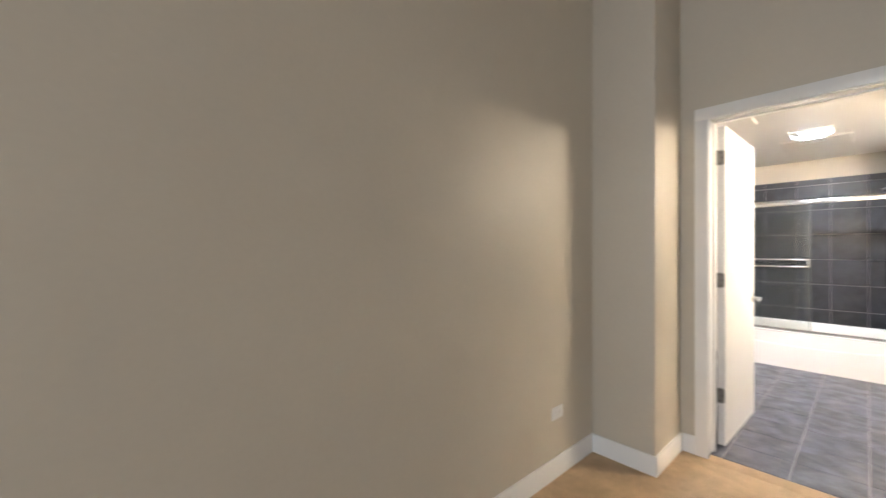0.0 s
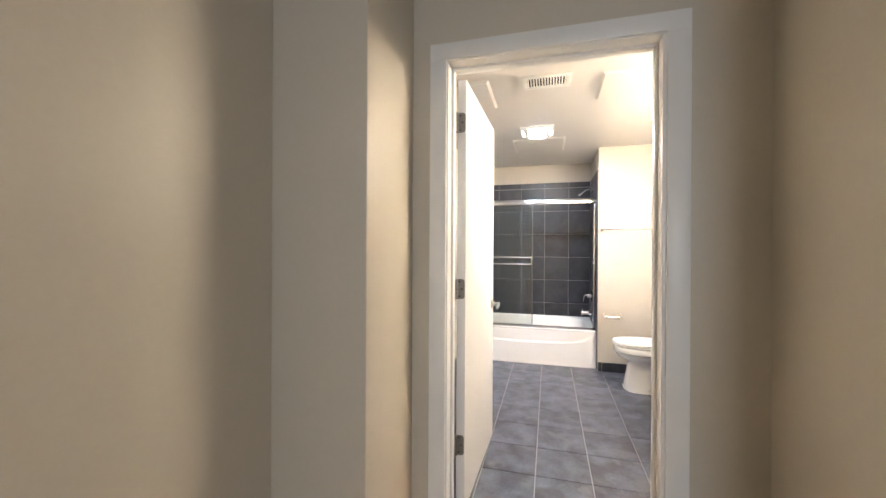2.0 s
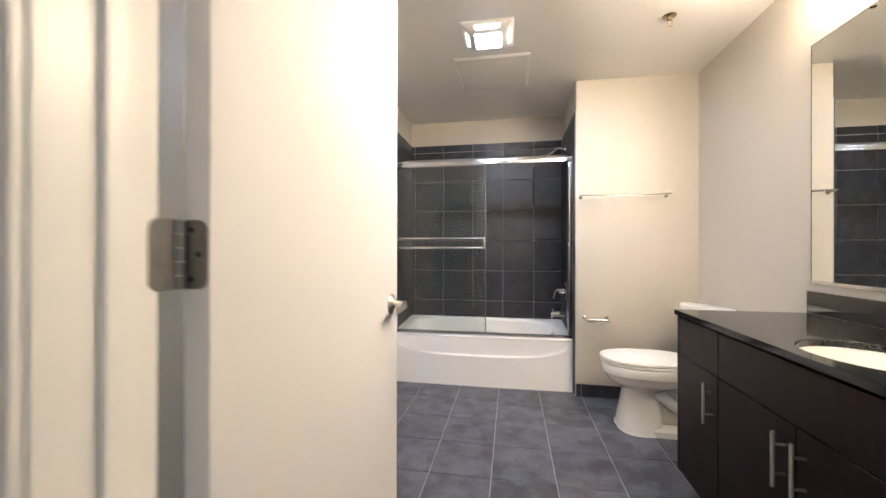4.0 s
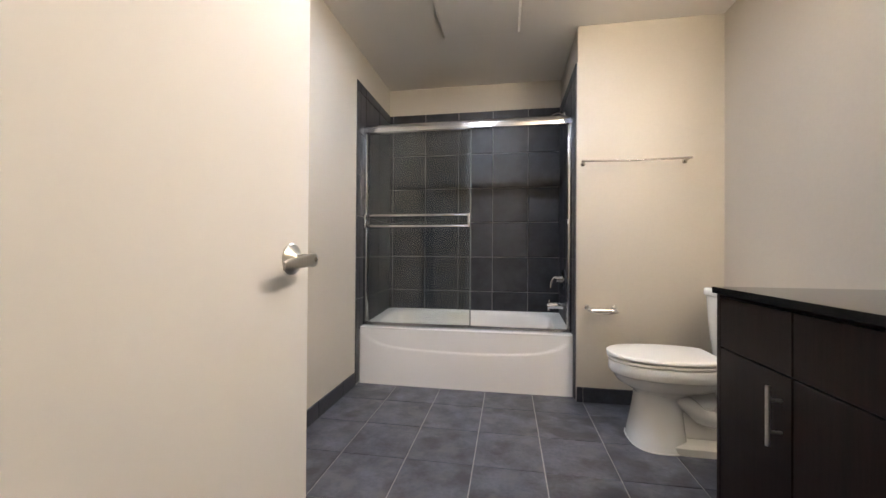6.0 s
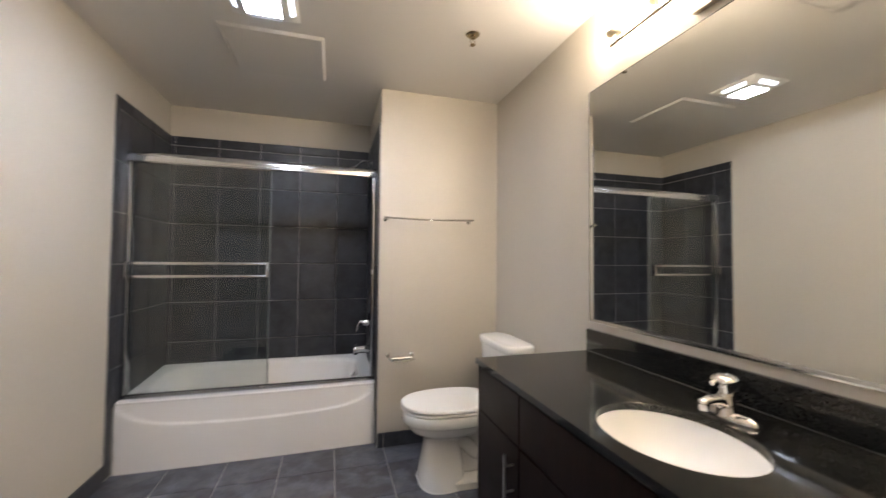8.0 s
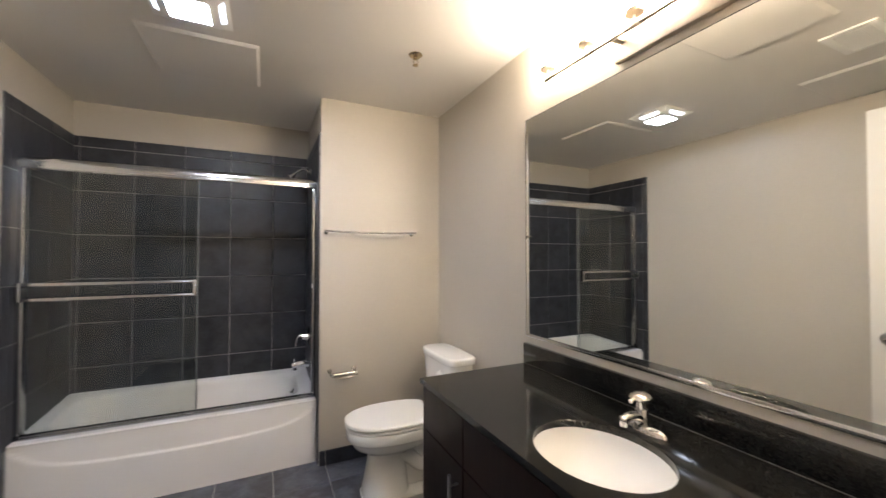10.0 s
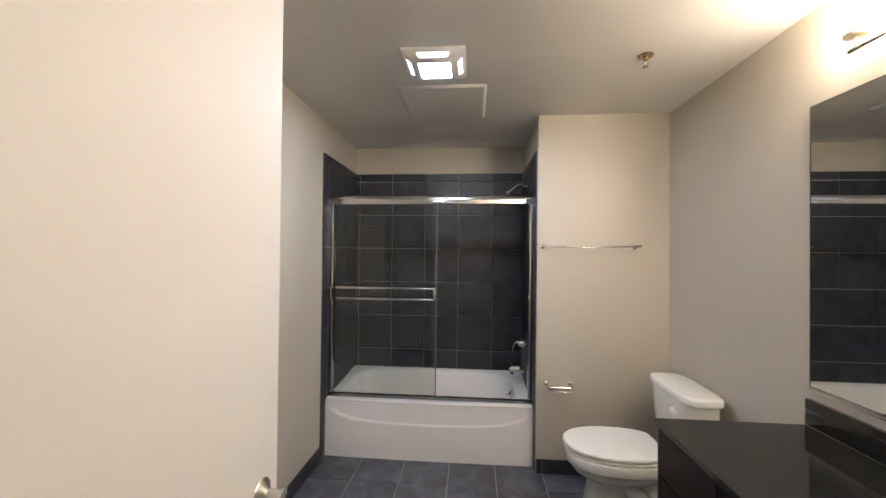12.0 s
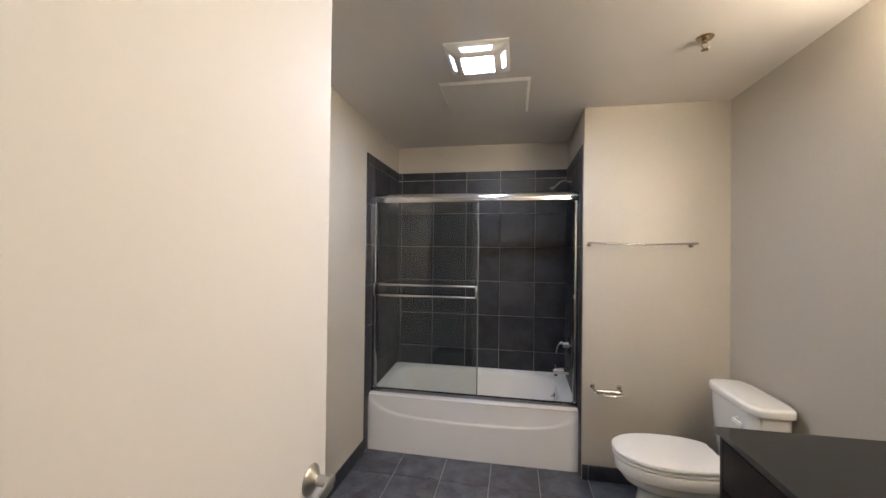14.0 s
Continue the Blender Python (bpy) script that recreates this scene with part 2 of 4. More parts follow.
def part(name, bm, mat, parent, label="", local=False, sharp=0.6):
    """Links a bmesh as one mesh object under a thing or a part; given in the world's metres unless local."""
    m = WORLD_OF[parent.name]
    if not local:
        bm.transform(m.inverted())
    ob = new(name, mesh_of(bm, name, mat, sharp))
    ob.parent = parent
    WORLD_OF[ob.name] = m
    return tagged(ob, label)


def solo(name, bm, mat, label, category, kind="", group="", at=(0, 0, 0)):
    if at != (0, 0, 0):
        bm.transform(Matrix.Translation(-Vector(at)))
    ob = new(name, mesh_of(bm, name, mat))
    ob.location = at
    WORLD_OF[ob.name] = Matrix.Translation(at)
    return tagged(ob, label, category, group, kind)


# ---- setting: hall ----
T = 0.12
bm = block(HALL_L - T, HALL_BACK - T, -0.12, ROOM_R + T, DOOR_Y0 + 0.008, -0.028)
loft(bm, [[Vector((x, y, z)) for y, z in ((DOOR_Y0 - 0.05, -0.030), (DOOR_Y0 + 0.011, -0.030), (DOOR_Y0 + 0.011, -0.003), (DOOR_Y0, -0.004), (DOOR_Y0 - 0.025, -0.016))] for x in (OPEN_L + 0.001, OPEN_R - 0.001)])
solo("floor_hall", bm, CARPET, "beige cut-pile carpet on the hall floor", "floor", "structure")
solo("ceiling_hall", block(HALL_L - T, HALL_BACK - T, HALL_CEIL, ROOM_R + T, DOOR_Y0, HALL_CEIL + 0.15), CEIL_PAINT, "off-white painted hall ceiling", "ceiling", "structure")
solo("wall_hall_left", block(HALL_L - T, HALL_BACK - T, -0.03, HALL_L, DOOR_Y0, HALL_CEIL), PAINT, "greige painted hall wall with orange-peel texture", "wall", "structure")
solo("wall_pier", block(HALL_L, COL_Y, -0.03, COL_X, DOOR_Y0, HALL_CEIL, 0.006), PAINT, "greige painted square pier in the hall corner", "wall", "structure")
solo("wall_room_right", block(ROOM_R, HALL_BACK - T, 0, ROOM_R + T, ROOM_Y + T, HALL_CEIL), PAINT, "greige painted side wall of the room", "wall", "structure")
solo("wall_hall_right", block(HALL_R, ROOM_Y, -0.03, HALL_R + T, DOOR_Y0, HALL_CEIL), PAINT, "greige painted hall wall opposite the pier", "wall", "structure")
solo("wall_room_side", block(HALL_R + T, ROOM_Y, 0, ROOM_R, ROOM_Y + T, HALL_CEIL), PAINT, "greige painted room wall beside the hall", "wall", "structure")
WX0, WX1, WZ0, WZ1 = 1.45, 3.45, 0.65, 2.65
bm = bmesh.new()
box(bm, HALL_L, HALL_BACK - T, 0, WX0, HALL_BACK, HALL_CEIL)
box(bm, WX1, HALL_BACK - T, 0, ROOM_R, HALL_BACK, HALL_CEIL)
box(bm, WX0, HALL_BACK - T, 0, WX1, HALL_BACK, WZ0)
box(bm, WX0, HALL_BACK - T, WZ1, WX1, HALL_BACK, HALL_CEIL)
solo("wall_hall_back", bm, PAINT, "greige painted room wall with a wide window", "wall", "structure")
win = thing("window_1", (2.45, HALL_BACK, WZ0), "white framed window letting in daylight", "window", kind="structure")
for x0, x1, z0, z1 in ((WX0, WX0 + 0.05, WZ0, WZ1), (WX1 - 0.05, WX1, WZ0, WZ1), (WX0 + 0.05, WX1 - 0.05, WZ0, WZ0 + 0.05), (WX0 + 0.05, WX1 - 0.05, WZ1 - 0.05, WZ1)):
    part("window_frame", block(x0, HALL_BACK - 0.09, z0, x1, HALL_BACK - 0.04, z1, 0.003), TRIM, win)
pane = part("pane", block(WX0 + 0.05, HALL_BACK - 0.068, WZ0 + 0.05, WX1 - 0.05, HALL_BACK - 0.062, WZ1 - 0.05), GLASS, win)
pane.visible_shadow = False

# wall with the doorway, between hall and bathroom
JL, JR, JZ = OPEN_L - 0.02, OPEN_R + 0.02, OPEN_Z + 0.02
XL, XR = HALL_L - T, RIGHT + T
bm = bmesh.new()
box(bm, XL, DOOR_Y0, -0.03, JL, DOOR_Y1, HALL_CEIL)
box(bm, JR, DOOR_Y0, -0.03, XR, DOOR_Y1, HALL_CEIL)
box(bm, JL, DOOR_Y0, JZ, JR, DOOR_Y1, HALL_CEIL)
solo("wall_doorway", bm, PAINT, "greige painted wall around the bathroom doorway", "wall", "structure")


def skirting(name, x0, y0, x1, y1, nx, ny, h=0.118, d=0.013):
    """White board along a wall from (x0, y0) to (x1, y1), standing out along (nx, ny)."""
    a, b, n = Vector((x0, y0, -0.028)), Vector((x1, y1, -0.028)), Vector((nx, ny, 0))
    prof = ((0, 0.0), (d, 0.0), (d, h - 0.006), (d - 0.004, h), (0, h))
    bm = loft(bmesh.new(), [[p + n * u + Vector((0, 0, w)) for u, w in prof] for p in (a, b)])
    return solo(name, bm, TRIM, "white painted flat baseboard on the hall wall", "baseboard", "structure")


skirting("baseboard", HALL_L, HALL_BACK, HALL_L, COL_Y - 0.013, 1, 0)
skirting("baseboard", HALL_L, COL_Y, COL_X + 0.013, COL_Y, 0, -1)
skirting("baseboard", COL_X, COL_Y, COL_X, DOOR_Y0 - 0.013, 1, 0)
skirting("baseboard", COL_X + 0.013, DOOR_Y0, -0.550, DOOR_Y0, 0, -1)
skirting("baseboard", 0.507, DOOR_Y0, HALL_R, DOOR_Y0, 0, -1)
skirting("baseboard", HALL_R, ROOM_Y, HALL_R, DOOR_Y0 - 0.013, -1, 0)

# door frame: casing on the hall side, jambs with stops
frame_1 = thing("door_frame", (OPEN_L, DOOR_Y0, 0), "white painted door casing and jambs of the bathroom doorway", "door frame", kind="structure")
CW, CT = 0.088, 0.016
part("casing", block(-0.549, DOOR_Y0 - CT, -0.028, OPEN_L - 0.006, DOOR_Y0, OPEN_Z + 0.006, 0.002), TRIM, frame_1)
part("casing", block(OPEN_R + 0.014, DOOR_Y0 - CT, -0.028, 0.505, DOOR_Y0, OPEN_Z + 0.006, 0.002), TRIM, frame_1)
part("casing", block(-0.549, DOOR_Y0 - CT, OPEN_Z + 0.006, 0.505, DOOR_Y0, OPEN_Z + 0.082, 0.002), TRIM, frame_1)
for x0, x1, sx in ((JL, OPEN_L, 1), (OPEN_R, JR, -1)):
    part("jamb", block(x0, DOOR_Y0 - 0.004, 0, x1, DOOR_Y1 + 0.003, OPEN_Z, 0.0015), TRIM, frame_1)
    xs = OPEN_L if sx > 0 else OPEN_R
    part("door_stop", block(xs, DOOR_Y0 + 0.060, 0, xs + sx * 0.012, DOOR_Y0 + 0.096, OPEN_Z - 0.012, 0.002), TRIM, frame_1)
part("head_jamb", block(JL, DOOR_Y0 - 0.004, OPEN_Z, JR, DOOR_Y1 + 0.003, OPEN_Z + 0.02, 0.0015), TRIM, frame_1)
part("door_stop", block(OPEN_L, DOOR_Y0 + 0.060, OPEN_Z - 0.012, OPEN_R, DOOR_Y0 + 0.096, OPEN_Z, 0.002), TRIM, frame_1)
part("strike_plate", block(OPEN_R - 0.002, DOOR_Y0 + 0.094, 0.885, OPEN_R + 0.004, DOOR_Y0 + 0.130, 0.950, 0.001), STEEL, frame_1, "satin steel strike plate")
for y0, y1 in ((DOOR_Y1, DOOR_Y1 + 0.014),):
    part("casing", block(OPEN_R + 0.006, y0, 0, OPEN_R + CW, y1, OPEN_Z + 0.006, 0.002), TRIM, frame_1)
    part("casing", block(OPEN_L - CW, y0, 0, OPEN_L - 0.022, y1, OPEN_Z + 0.006, 0.002), TRIM, frame_1)
    part("casing", block(OPEN_L - CW, y0, OPEN_Z + 0.006, OPEN_R + CW, y1, OPEN_Z + 0.082, 0.002), TRIM, frame_1)

# ---- setting: bathroom ----
solo("floor_bathroom_bed", block(LEFT - T, DOOR_Y0 + 0.012, -0.12, RIGHT + T, BACK_Y + T, -0.004), GROUT, "grey grout under the slate floor tiles", "floor", "structure")
solo("ceiling_bathroom", block(LEFT - T, DOOR_Y1, CEIL, RIGHT + T, BACK_Y + T, CEIL + 0.15), CEIL_PAINT, "off-white satin painted bathroom ceiling", "ceiling", "structure")
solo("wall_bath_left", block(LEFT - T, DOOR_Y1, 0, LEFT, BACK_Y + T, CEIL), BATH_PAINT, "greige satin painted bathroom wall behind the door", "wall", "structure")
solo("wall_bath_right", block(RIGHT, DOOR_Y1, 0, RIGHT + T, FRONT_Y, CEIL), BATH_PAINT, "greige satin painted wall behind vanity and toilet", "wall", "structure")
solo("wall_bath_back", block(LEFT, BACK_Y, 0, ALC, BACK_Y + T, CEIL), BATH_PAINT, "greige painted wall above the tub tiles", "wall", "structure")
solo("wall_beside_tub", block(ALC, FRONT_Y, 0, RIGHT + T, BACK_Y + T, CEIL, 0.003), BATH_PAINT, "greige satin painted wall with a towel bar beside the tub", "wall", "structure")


# ---- door ----
LEAN_DEG = 1.35
door = thing("door_1", (-0.4200, 3.420, 0.0), "white flush door standing open into the bathroom", "door", kind="structure", turn=-LEAN_DEG)
DW, DT, DZ = 0.846, 0.044, 2.168
part("leaf", block(-DT, 0, 0.012, 0, DW, DZ, 0.002), DOOR_PAINT, door, local=True)


def lever(side, parent):
    """Lever handle on a round rose; side 1 stands out along +x."""
    x = 0.0 if side > 0 else -DT
    y, z = DW - 0.068, 0.945
    h = part("door_handle", lathe(bmesh.new(), (x, y, z), (side, 0, 0), ((-0.001, 0.0), (0, 0.034), (0.003, 0.034), (0.007, 0.031), (0.012, 0.020), (0.020, 0.0125), (0.040, 0.0115), (0.048, 0.0118), (0.0485, 0.0)), 32),
             NICKEL, parent, "satin nickel lever handle on a round rose", local=True)
    bm = bmesh.new()
    loops = []
    for k in range(11):
        t = k / 10
        yy = y + 0.017 - 0.118 * t
        zz = z - 0.001 - 0.010 * t * t
        xx = x + side * (0.050 + 0.004 * math.sin(t * 3.1))
        hw, hz = 0.0052 - 0.001 * t, 0.0145 - 0.0035 * t
        if k in (0, 10):
            hw, hz = hw * 0.7, hz * 0.7
        loops.append([Vector((xx + hw * math.copysign(abs(math.cos(a * math.tau / 16)) ** 0.6, math.cos(a * math.tau / 16)), yy, zz + hz * math.copysign(abs(math.sin(a * math.tau / 16)) ** 0.6, math.sin(a * math.tau / 16)))) for a in range(16)])
    loft(bm, loops)
    part("lever", bm, NICKEL, h, local=True)
    part("lock_button", lathe(bmesh.new(), (x + side * 0.055, y, z), (side, 0, 0), ((0, 0.005), (0.004, 0.005), (0.0045, 0.0)), 12), CHROME, h, local=True)


lever(1, door)
lever(-1, door)
part("latch_plate", block(-DT + 0.010, DW - 0.0005, 0.915, -0.010, DW + 0.001, 0.975), STEEL, door, "satin steel latch plate", local=True)


def hinge_leaf(w, h, d, r=0.016, n=7):
    """A thin plate in the y-z plane, standing out along x, with two rounded corners at its far end (y = w)."""
    out = [(0.0, -h / 2)]
    for cz, a0 in ((-h / 2 + r, -math.pi / 2), (h / 2 - r, 0.0)):
        out += [(w - r + r * math.cos(a0 + k * math.pi / 2 / n), cz + r * math.sin(a0 + k * math.pi / 2 / n)) for k in range(n + 1)]
    out.append((0.0, h / 2))
    return loft(bmesh.new(), [[Vector((x, y, z)) for y, z in out] for x in (0.0, d)])


def butt_hinge(z):
    """Two leaves with rounded corners and a five-part knuckle between door edge and jamb."""
    pin = (-DT + 0.0015, -0.0135)
    bm = hinge_leaf(0.036, 0.100, 0.0022)
    bm.transform(Matrix.Translation((pin[0] + 0.003, 0.0004, z)) @ Matrix.Rotation(radians(-90), 4, "Z"))
    hg = part("hinge", bm, STEEL, door, "satin steel butt hinge with rounded leaves", local=True)
    bm = hinge_leaf(0.040, 0.100, 0.0024)
    bm.transform(Matrix.Translation((-0.0458, -0.015, z)) @ Matrix.Rotation(radians(LEAN_DEG), 4, "Z") @ Matrix.Diagonal((1, -1, 1, 1)))
    part("jamb_leaf", bm, STEEL, hg, local=True)
    for k in range(5):
        part("knuckle", lathe(bmesh.new(), (pin[0], pin[1] + 0.004, z - 0.050 + 0.02 * k), (0, 0, 1), ((0, 0.0), (0.0004, 0.0072), (0.0188, 0.0072), (0.0192, 0.0)), 14), STEEL, hg, local=True)
    for dx, dz in ((0.012, -0.036), (0.024, 0.0), (0.012, 0.036)):
        part("screw", lathe(bmesh.new(), (pin[0] + dx, -0.0017, z + dz), (0, -1, 0), ((0, 0.0046), (0.0007, 0.0040), (0.001, 0.0)), 10), DARK, hg, local=True)
        part("screw", lathe(bmesh.new(), (-0.0440, -0.015 - dx - 0.006, z + dz), (1, 0, 0), ((0, 0.0046), (0.0007, 0.0040), (0.001, 0.0)), 10), DARK, hg, local=True)


for z in (0.345, 1.125, 1.955):
    butt_hinge(z)


# ---- bathtub and shower ----
TL, TR, TF, TB, RIM = LEFT + 0.013, ALC - 0.013, 6.092, BACK_Y - 0.012, 0.412


def bathtub():
    tub = thing("bathtub", ((TL + TR) / 2, (TF + TB) / 2, 0), "white acrylic alcove bathtub with a bowed apron", "bathtub")
    cx, hx = (TL + TR) / 2, (TR - TL) / 2
    bm = bmesh.new()
    nx, nz = 72, 64
    grid = []
    for j in range(nz + 1):
        z = (RIM - 0.012) * j / nz
        row = []
        for i in range(nx + 1):
            u = -1 + 2 * i / nx
            arc = 0.254 + 0.035 * u * u + 0.100 * abs(u) ** 8
            k = min(1, max(0, (z - arc + 0.003) / 0.006))
            k = k * k * (3 - 2 * k)
            row.append(bm.verts.new((cx + hx * u, TF - 0.002 + 0.007 * k - 0.010 * (1 - u * u), z)))
        grid.append(row)
    for z, dy in ((RIM - 0.005, -0.005), (RIM - 0.001, 0.001), (RIM, 0.010)):
        grid.append([bm.verts.new((v.co.x, v.co.y + dy + 0.001, z)) for v in grid[nz]])
    for a, b in zip(grid, grid[1:]):
        for i in range(nx):
            bm.faces.new((a[i], a[i + 1], b[i + 1], b[i]))
    part("apron", bm, ACRYLIC, tub, "bowed front apron with a raised arched band", sharp=1.2)
    bm = bmesh.new()
    cy, hy = (TF + 0.008 + TB) / 2, (TB - TF - 0.008) / 2
    n = 72
    outer = ring(cx, cy, RIM, hx, hy, n, 60)
    bx = cx - 0.01
    loops = [ring(cx, cy, 0.02, hx, hy, n, 60), outer, ring(bx, cy + 0.01, RIM, hx - 0.075, hy - 0.075, n, 5.5), ring(bx, cy + 0.01, RIM - 0.006, hx - 0.083, hy - 0.082, n, 5),
             ring(bx, cy + 0.01, RIM - 0.03, hx - 0.090, hy - 0.088, n, 4.6), ring(bx + 0.02, cy + 0.01, 0.22, hx - 0.14, hy - 0.115, n, 4.2),
             ring(bx + 0.04, cy + 0.01, 0.10, hx - 0.22, hy - 0.15, n, 4), ring(bx + 0.04, cy + 0.01, 0.07, hx - 0.30, hy - 0.21, n, 3.4)]
    for loop in loops[1:5]:
        for p in loop:
            p.z += 0.040 * max(0.0, min(1.0, (p.y - TF - 0.10) / (TB - TF - 0.10)))
    loft(bm, loops)
    part("basin", bm, ACRYLIC, tub, sharp=1.0)
    xw = bx + hx - 0.105
    part("overflow_plate", lathe(bmesh.new(), (xw, 6.50, 0.345), (-1, 0, 0.12), ((-0.002, 0.0), (0, 0.034), (0.006, 0.034), (0.011, 0.028), (0.012, 0.0)), 24), CHROME, tub, "round chrome overflow plate")
    part("drain_lever", lathe(bmesh.new(), (xw - 0.010, 6.50, 0.345), (-1, 0, 0.1), ((0, 0.012), (0.018, 0.009), (0.020, 0.0)), 14), CHROME, tub)
    part("drain", lathe(bmesh.new(), (xw - 0.20, 6.50, 0.0695), (0, 0, 1), ((0, 0.034), (0.003, 0.032), (0.004, 0.014), (0.009, 0.013), (0.010, 0.0)), 20), CHROME, tub)


bathtub()


def shower_door():
    d = thing("shower_door", ((TL + TR) / 2, 6.17, RIM), "sliding glass tub door in a polished aluminium frame", "shower door")
    y = 6.165
    part("header", block(TL, y - 0.028, 1.853, TR, y + 0.034, 1.883, 0.002), ALUMINIUM, d)
    arch = [(y + 0.003 - 0.031 * math.cos(k * math.pi / 12), 1.883 + 0.026 * math.sin(k * math.pi / 12)) for k in range(13)]
    part("header_cap", loft(bmesh.new(), [[Vector((x, a, b)) for a, b in arch] for x in (TL, TR)]), ALUMINIUM, d)
    part("header_lip", block(TL, y - 0.032, 1.847, TR, y - 0.026, 1.861, 0.001), ALUMINIUM, d)
    part("bottom_track", block(TL, y - 0.026, RIM, TR, y + 0.032, RIM + 0.016, 0.003), TRACK, d)
    part("track_rib", block(TL, y - 0.026, RIM + 0.016, TR, y - 0.020, RIM + 0.026, 0.001), TRACK, d)
    part("side_jamb", block(TL, y - 0.022, RIM + 0.016, TL + 0.026, y + 0.030, 1.853, 0.002), ALUMINIUM, d)
    part("side_jamb", block(TR - 0.026, y - 0.022, RIM + 0.016, TR, y + 0.030, 1.853, 0.002), ALUMINIUM, d)
    for x0, x1, yy in ((TL + 0.016, -0.205, y - 0.012), (TL + 0.020, -0.209, y + 0.014)):
        g = part("glass_panel", block(x0, yy - 0.003, RIM + 0.020, x1, yy + 0.003, 1.853, 0.0008, 1), GLASS, d, "clear tempered glass sliding panel")
        g.visible_shadow = False
        # Edge strip juts past the glass to hold the lighter reflected band.
        part("polished_edge", block(x1 - 0.0020, yy - 0.0036, RIM + 0.022, x1 + 0.0050, yy + 0.0036, 1.842, 0.0012, 1), EDGE, g)
        part("roller_rail", block(x0, yy - 0.007, 1.843, x1, yy + 0.007, 1.865, 0.002), ALUMINIUM, g)
    f = y - 0.012
    bar = part("towel_bar", block(TL + 0.012, f - 0.050, 1.217, -0.205, f - 0.038, 1.235, 0.003), ALUMINIUM, d, "double flat aluminium towel bar on the glass")
    part("lower_bar", block(TL + 0.012, f - 0.050, 1.138, -0.205, f - 0.038, 1.156, 0.003), ALUMINIUM, bar)
    for x in (TL + 0.012, -0.223):
        part("bracket", block(x, f - 0.052, 1.136, x + 0.020, f - 0.003, 1.237, 0.004), ALUMINIUM, bar)
    part("bumper", block(TR - 0.030, y - 0.030, 1.16, TR - 0.020, y - 0.022, 1.19, 0.002), PLASTIC, d)
    part("door_guide", block(-0.25, y - 0.030, RIM + 0.016, -0.22, y - 0.022, RIM + 0.024, 0.001), ALUMINIUM, d)


shower_door()


def shower_fittings():
    y = 6.52
    s = thing("shower_head", (ALC - 0.012, y, 2.035), "chrome shower head on a curved wall arm", "shower head")
    part("flange", lathe(bmesh.new(), (ALC - 0.012, y, 2.035), (-1, 0, 0), ((0, 0.028), (0.004, 0.027), (0.010, 0.014), (0.011, 0.0)), 22), CHROME, s)
    pts = curve_points(((ALC - 0.014, y, 2.035), (ALC - 0.05, y, 2.052), (ALC - 0.095, y, 2.040), (ALC - 0.125, y, 2.010)))
    part("arm", rod(bmesh.new(), pts, 0.0085), CHROME, s)
    part("head", lathe(bmesh.new(), (ALC - 0.120, y, 2.016), (-0.68, 0, -0.73), ((0, 0.010), (0.012, 0.014), (0.020, 0.013), (0.034, 0.020), (0.052, 0.030), (0.060, 0.030), (0.062, 0.0)), 24), CHROME, s)
    v = thing("tub_valve", (ALC - 0.012, y, 0.757), "chrome single-lever tub and shower valve", "tap")
    part("escutcheon", lathe(bmesh.new(), (ALC - 0.012, y, 0.757), (-1, 0, 0), ((0, 0.078), (0.004, 0.078), (0.011, 0.060), (0.014, 0.030), (0.044, 0.024), (0.056, 0.022), (0.058, 0.0)), 36), CHROME, v, "round chrome escutcheon plate")
    pts = curve_points(((ALC - 0.066, y, 0.767), (ALC - 0.085, y, 0.764), (ALC - 0.105, y, 0.737), (ALC - 0.112, y, 0.687)))
    part("lever", rod(bmesh.new(), pts, [0.013 - 0.004 * i / (len(pts) - 1) for i in range(len(pts))]), CHROME, v)
    t = thing("tub_spout", (ALC - 0.012, y, 0.545), "chrome tub spout with a diverter knob", "tap")
    pts = curve_points(((ALC - 0.013, y, 0.550), (ALC - 0.06, y, 0.552), (ALC - 0.110, y, 0.548), (ALC - 0.135, y, 0.540)))
    part("spout", rod(bmesh.new(), pts, [0.029 - 0.004 * i / (len(pts) - 1) for i in range(len(pts))], 20), CHROME, t)
    part("outlet", rod(bmesh.new(), ((ALC - 0.120, y, 0.540), (ALC - 0.122, y, 0.508)), 0.017, 16), CHROME, t)
    part("diverter_knob", lathe(bmesh.new(), (ALC - 0.120, y, 0.570), (0, 0, 1), ((0, 0.004), (0.012, 0.004), (0.014, 0.009), (0.022, 0.008), (0.023, 0.0)), 14), CHROME, t)


shower_fittings()


# ---- fittings on the wall beside the tub ----
def towel_bar():
    t = thing("towel_bar", (0.838, FRONT_Y, 1.543), "slim chrome towel bar on the painted wall", "towel bar")
    pts = curve_points(((0.519, 5.960, 1.545), (0.68, 5.948, 1.538), (0.838, 5.943, 1.535), (0.99, 5.948, 1.538), (1.159, 5.960, 1.545)))
    part("bar", rod(bmesh.new(), pts, 0.0070), SATIN_CHROME, t)
    for x in (0.536, 1.141):
        p = part("post", rod(bmesh.new(), ((x, FRONT_Y, 1.536), (x, 5.955, 1.543)), 0.0075), SATIN_CHROME, t)
        part("base", lathe(bmesh.new(), (x, FRONT_Y, 1.536), (0, -1, 0), ((0, 0.0145), (0.005, 0.014), (0.009, 0.009), (0.010, 0.0)), 20), SATIN_CHROME, p)


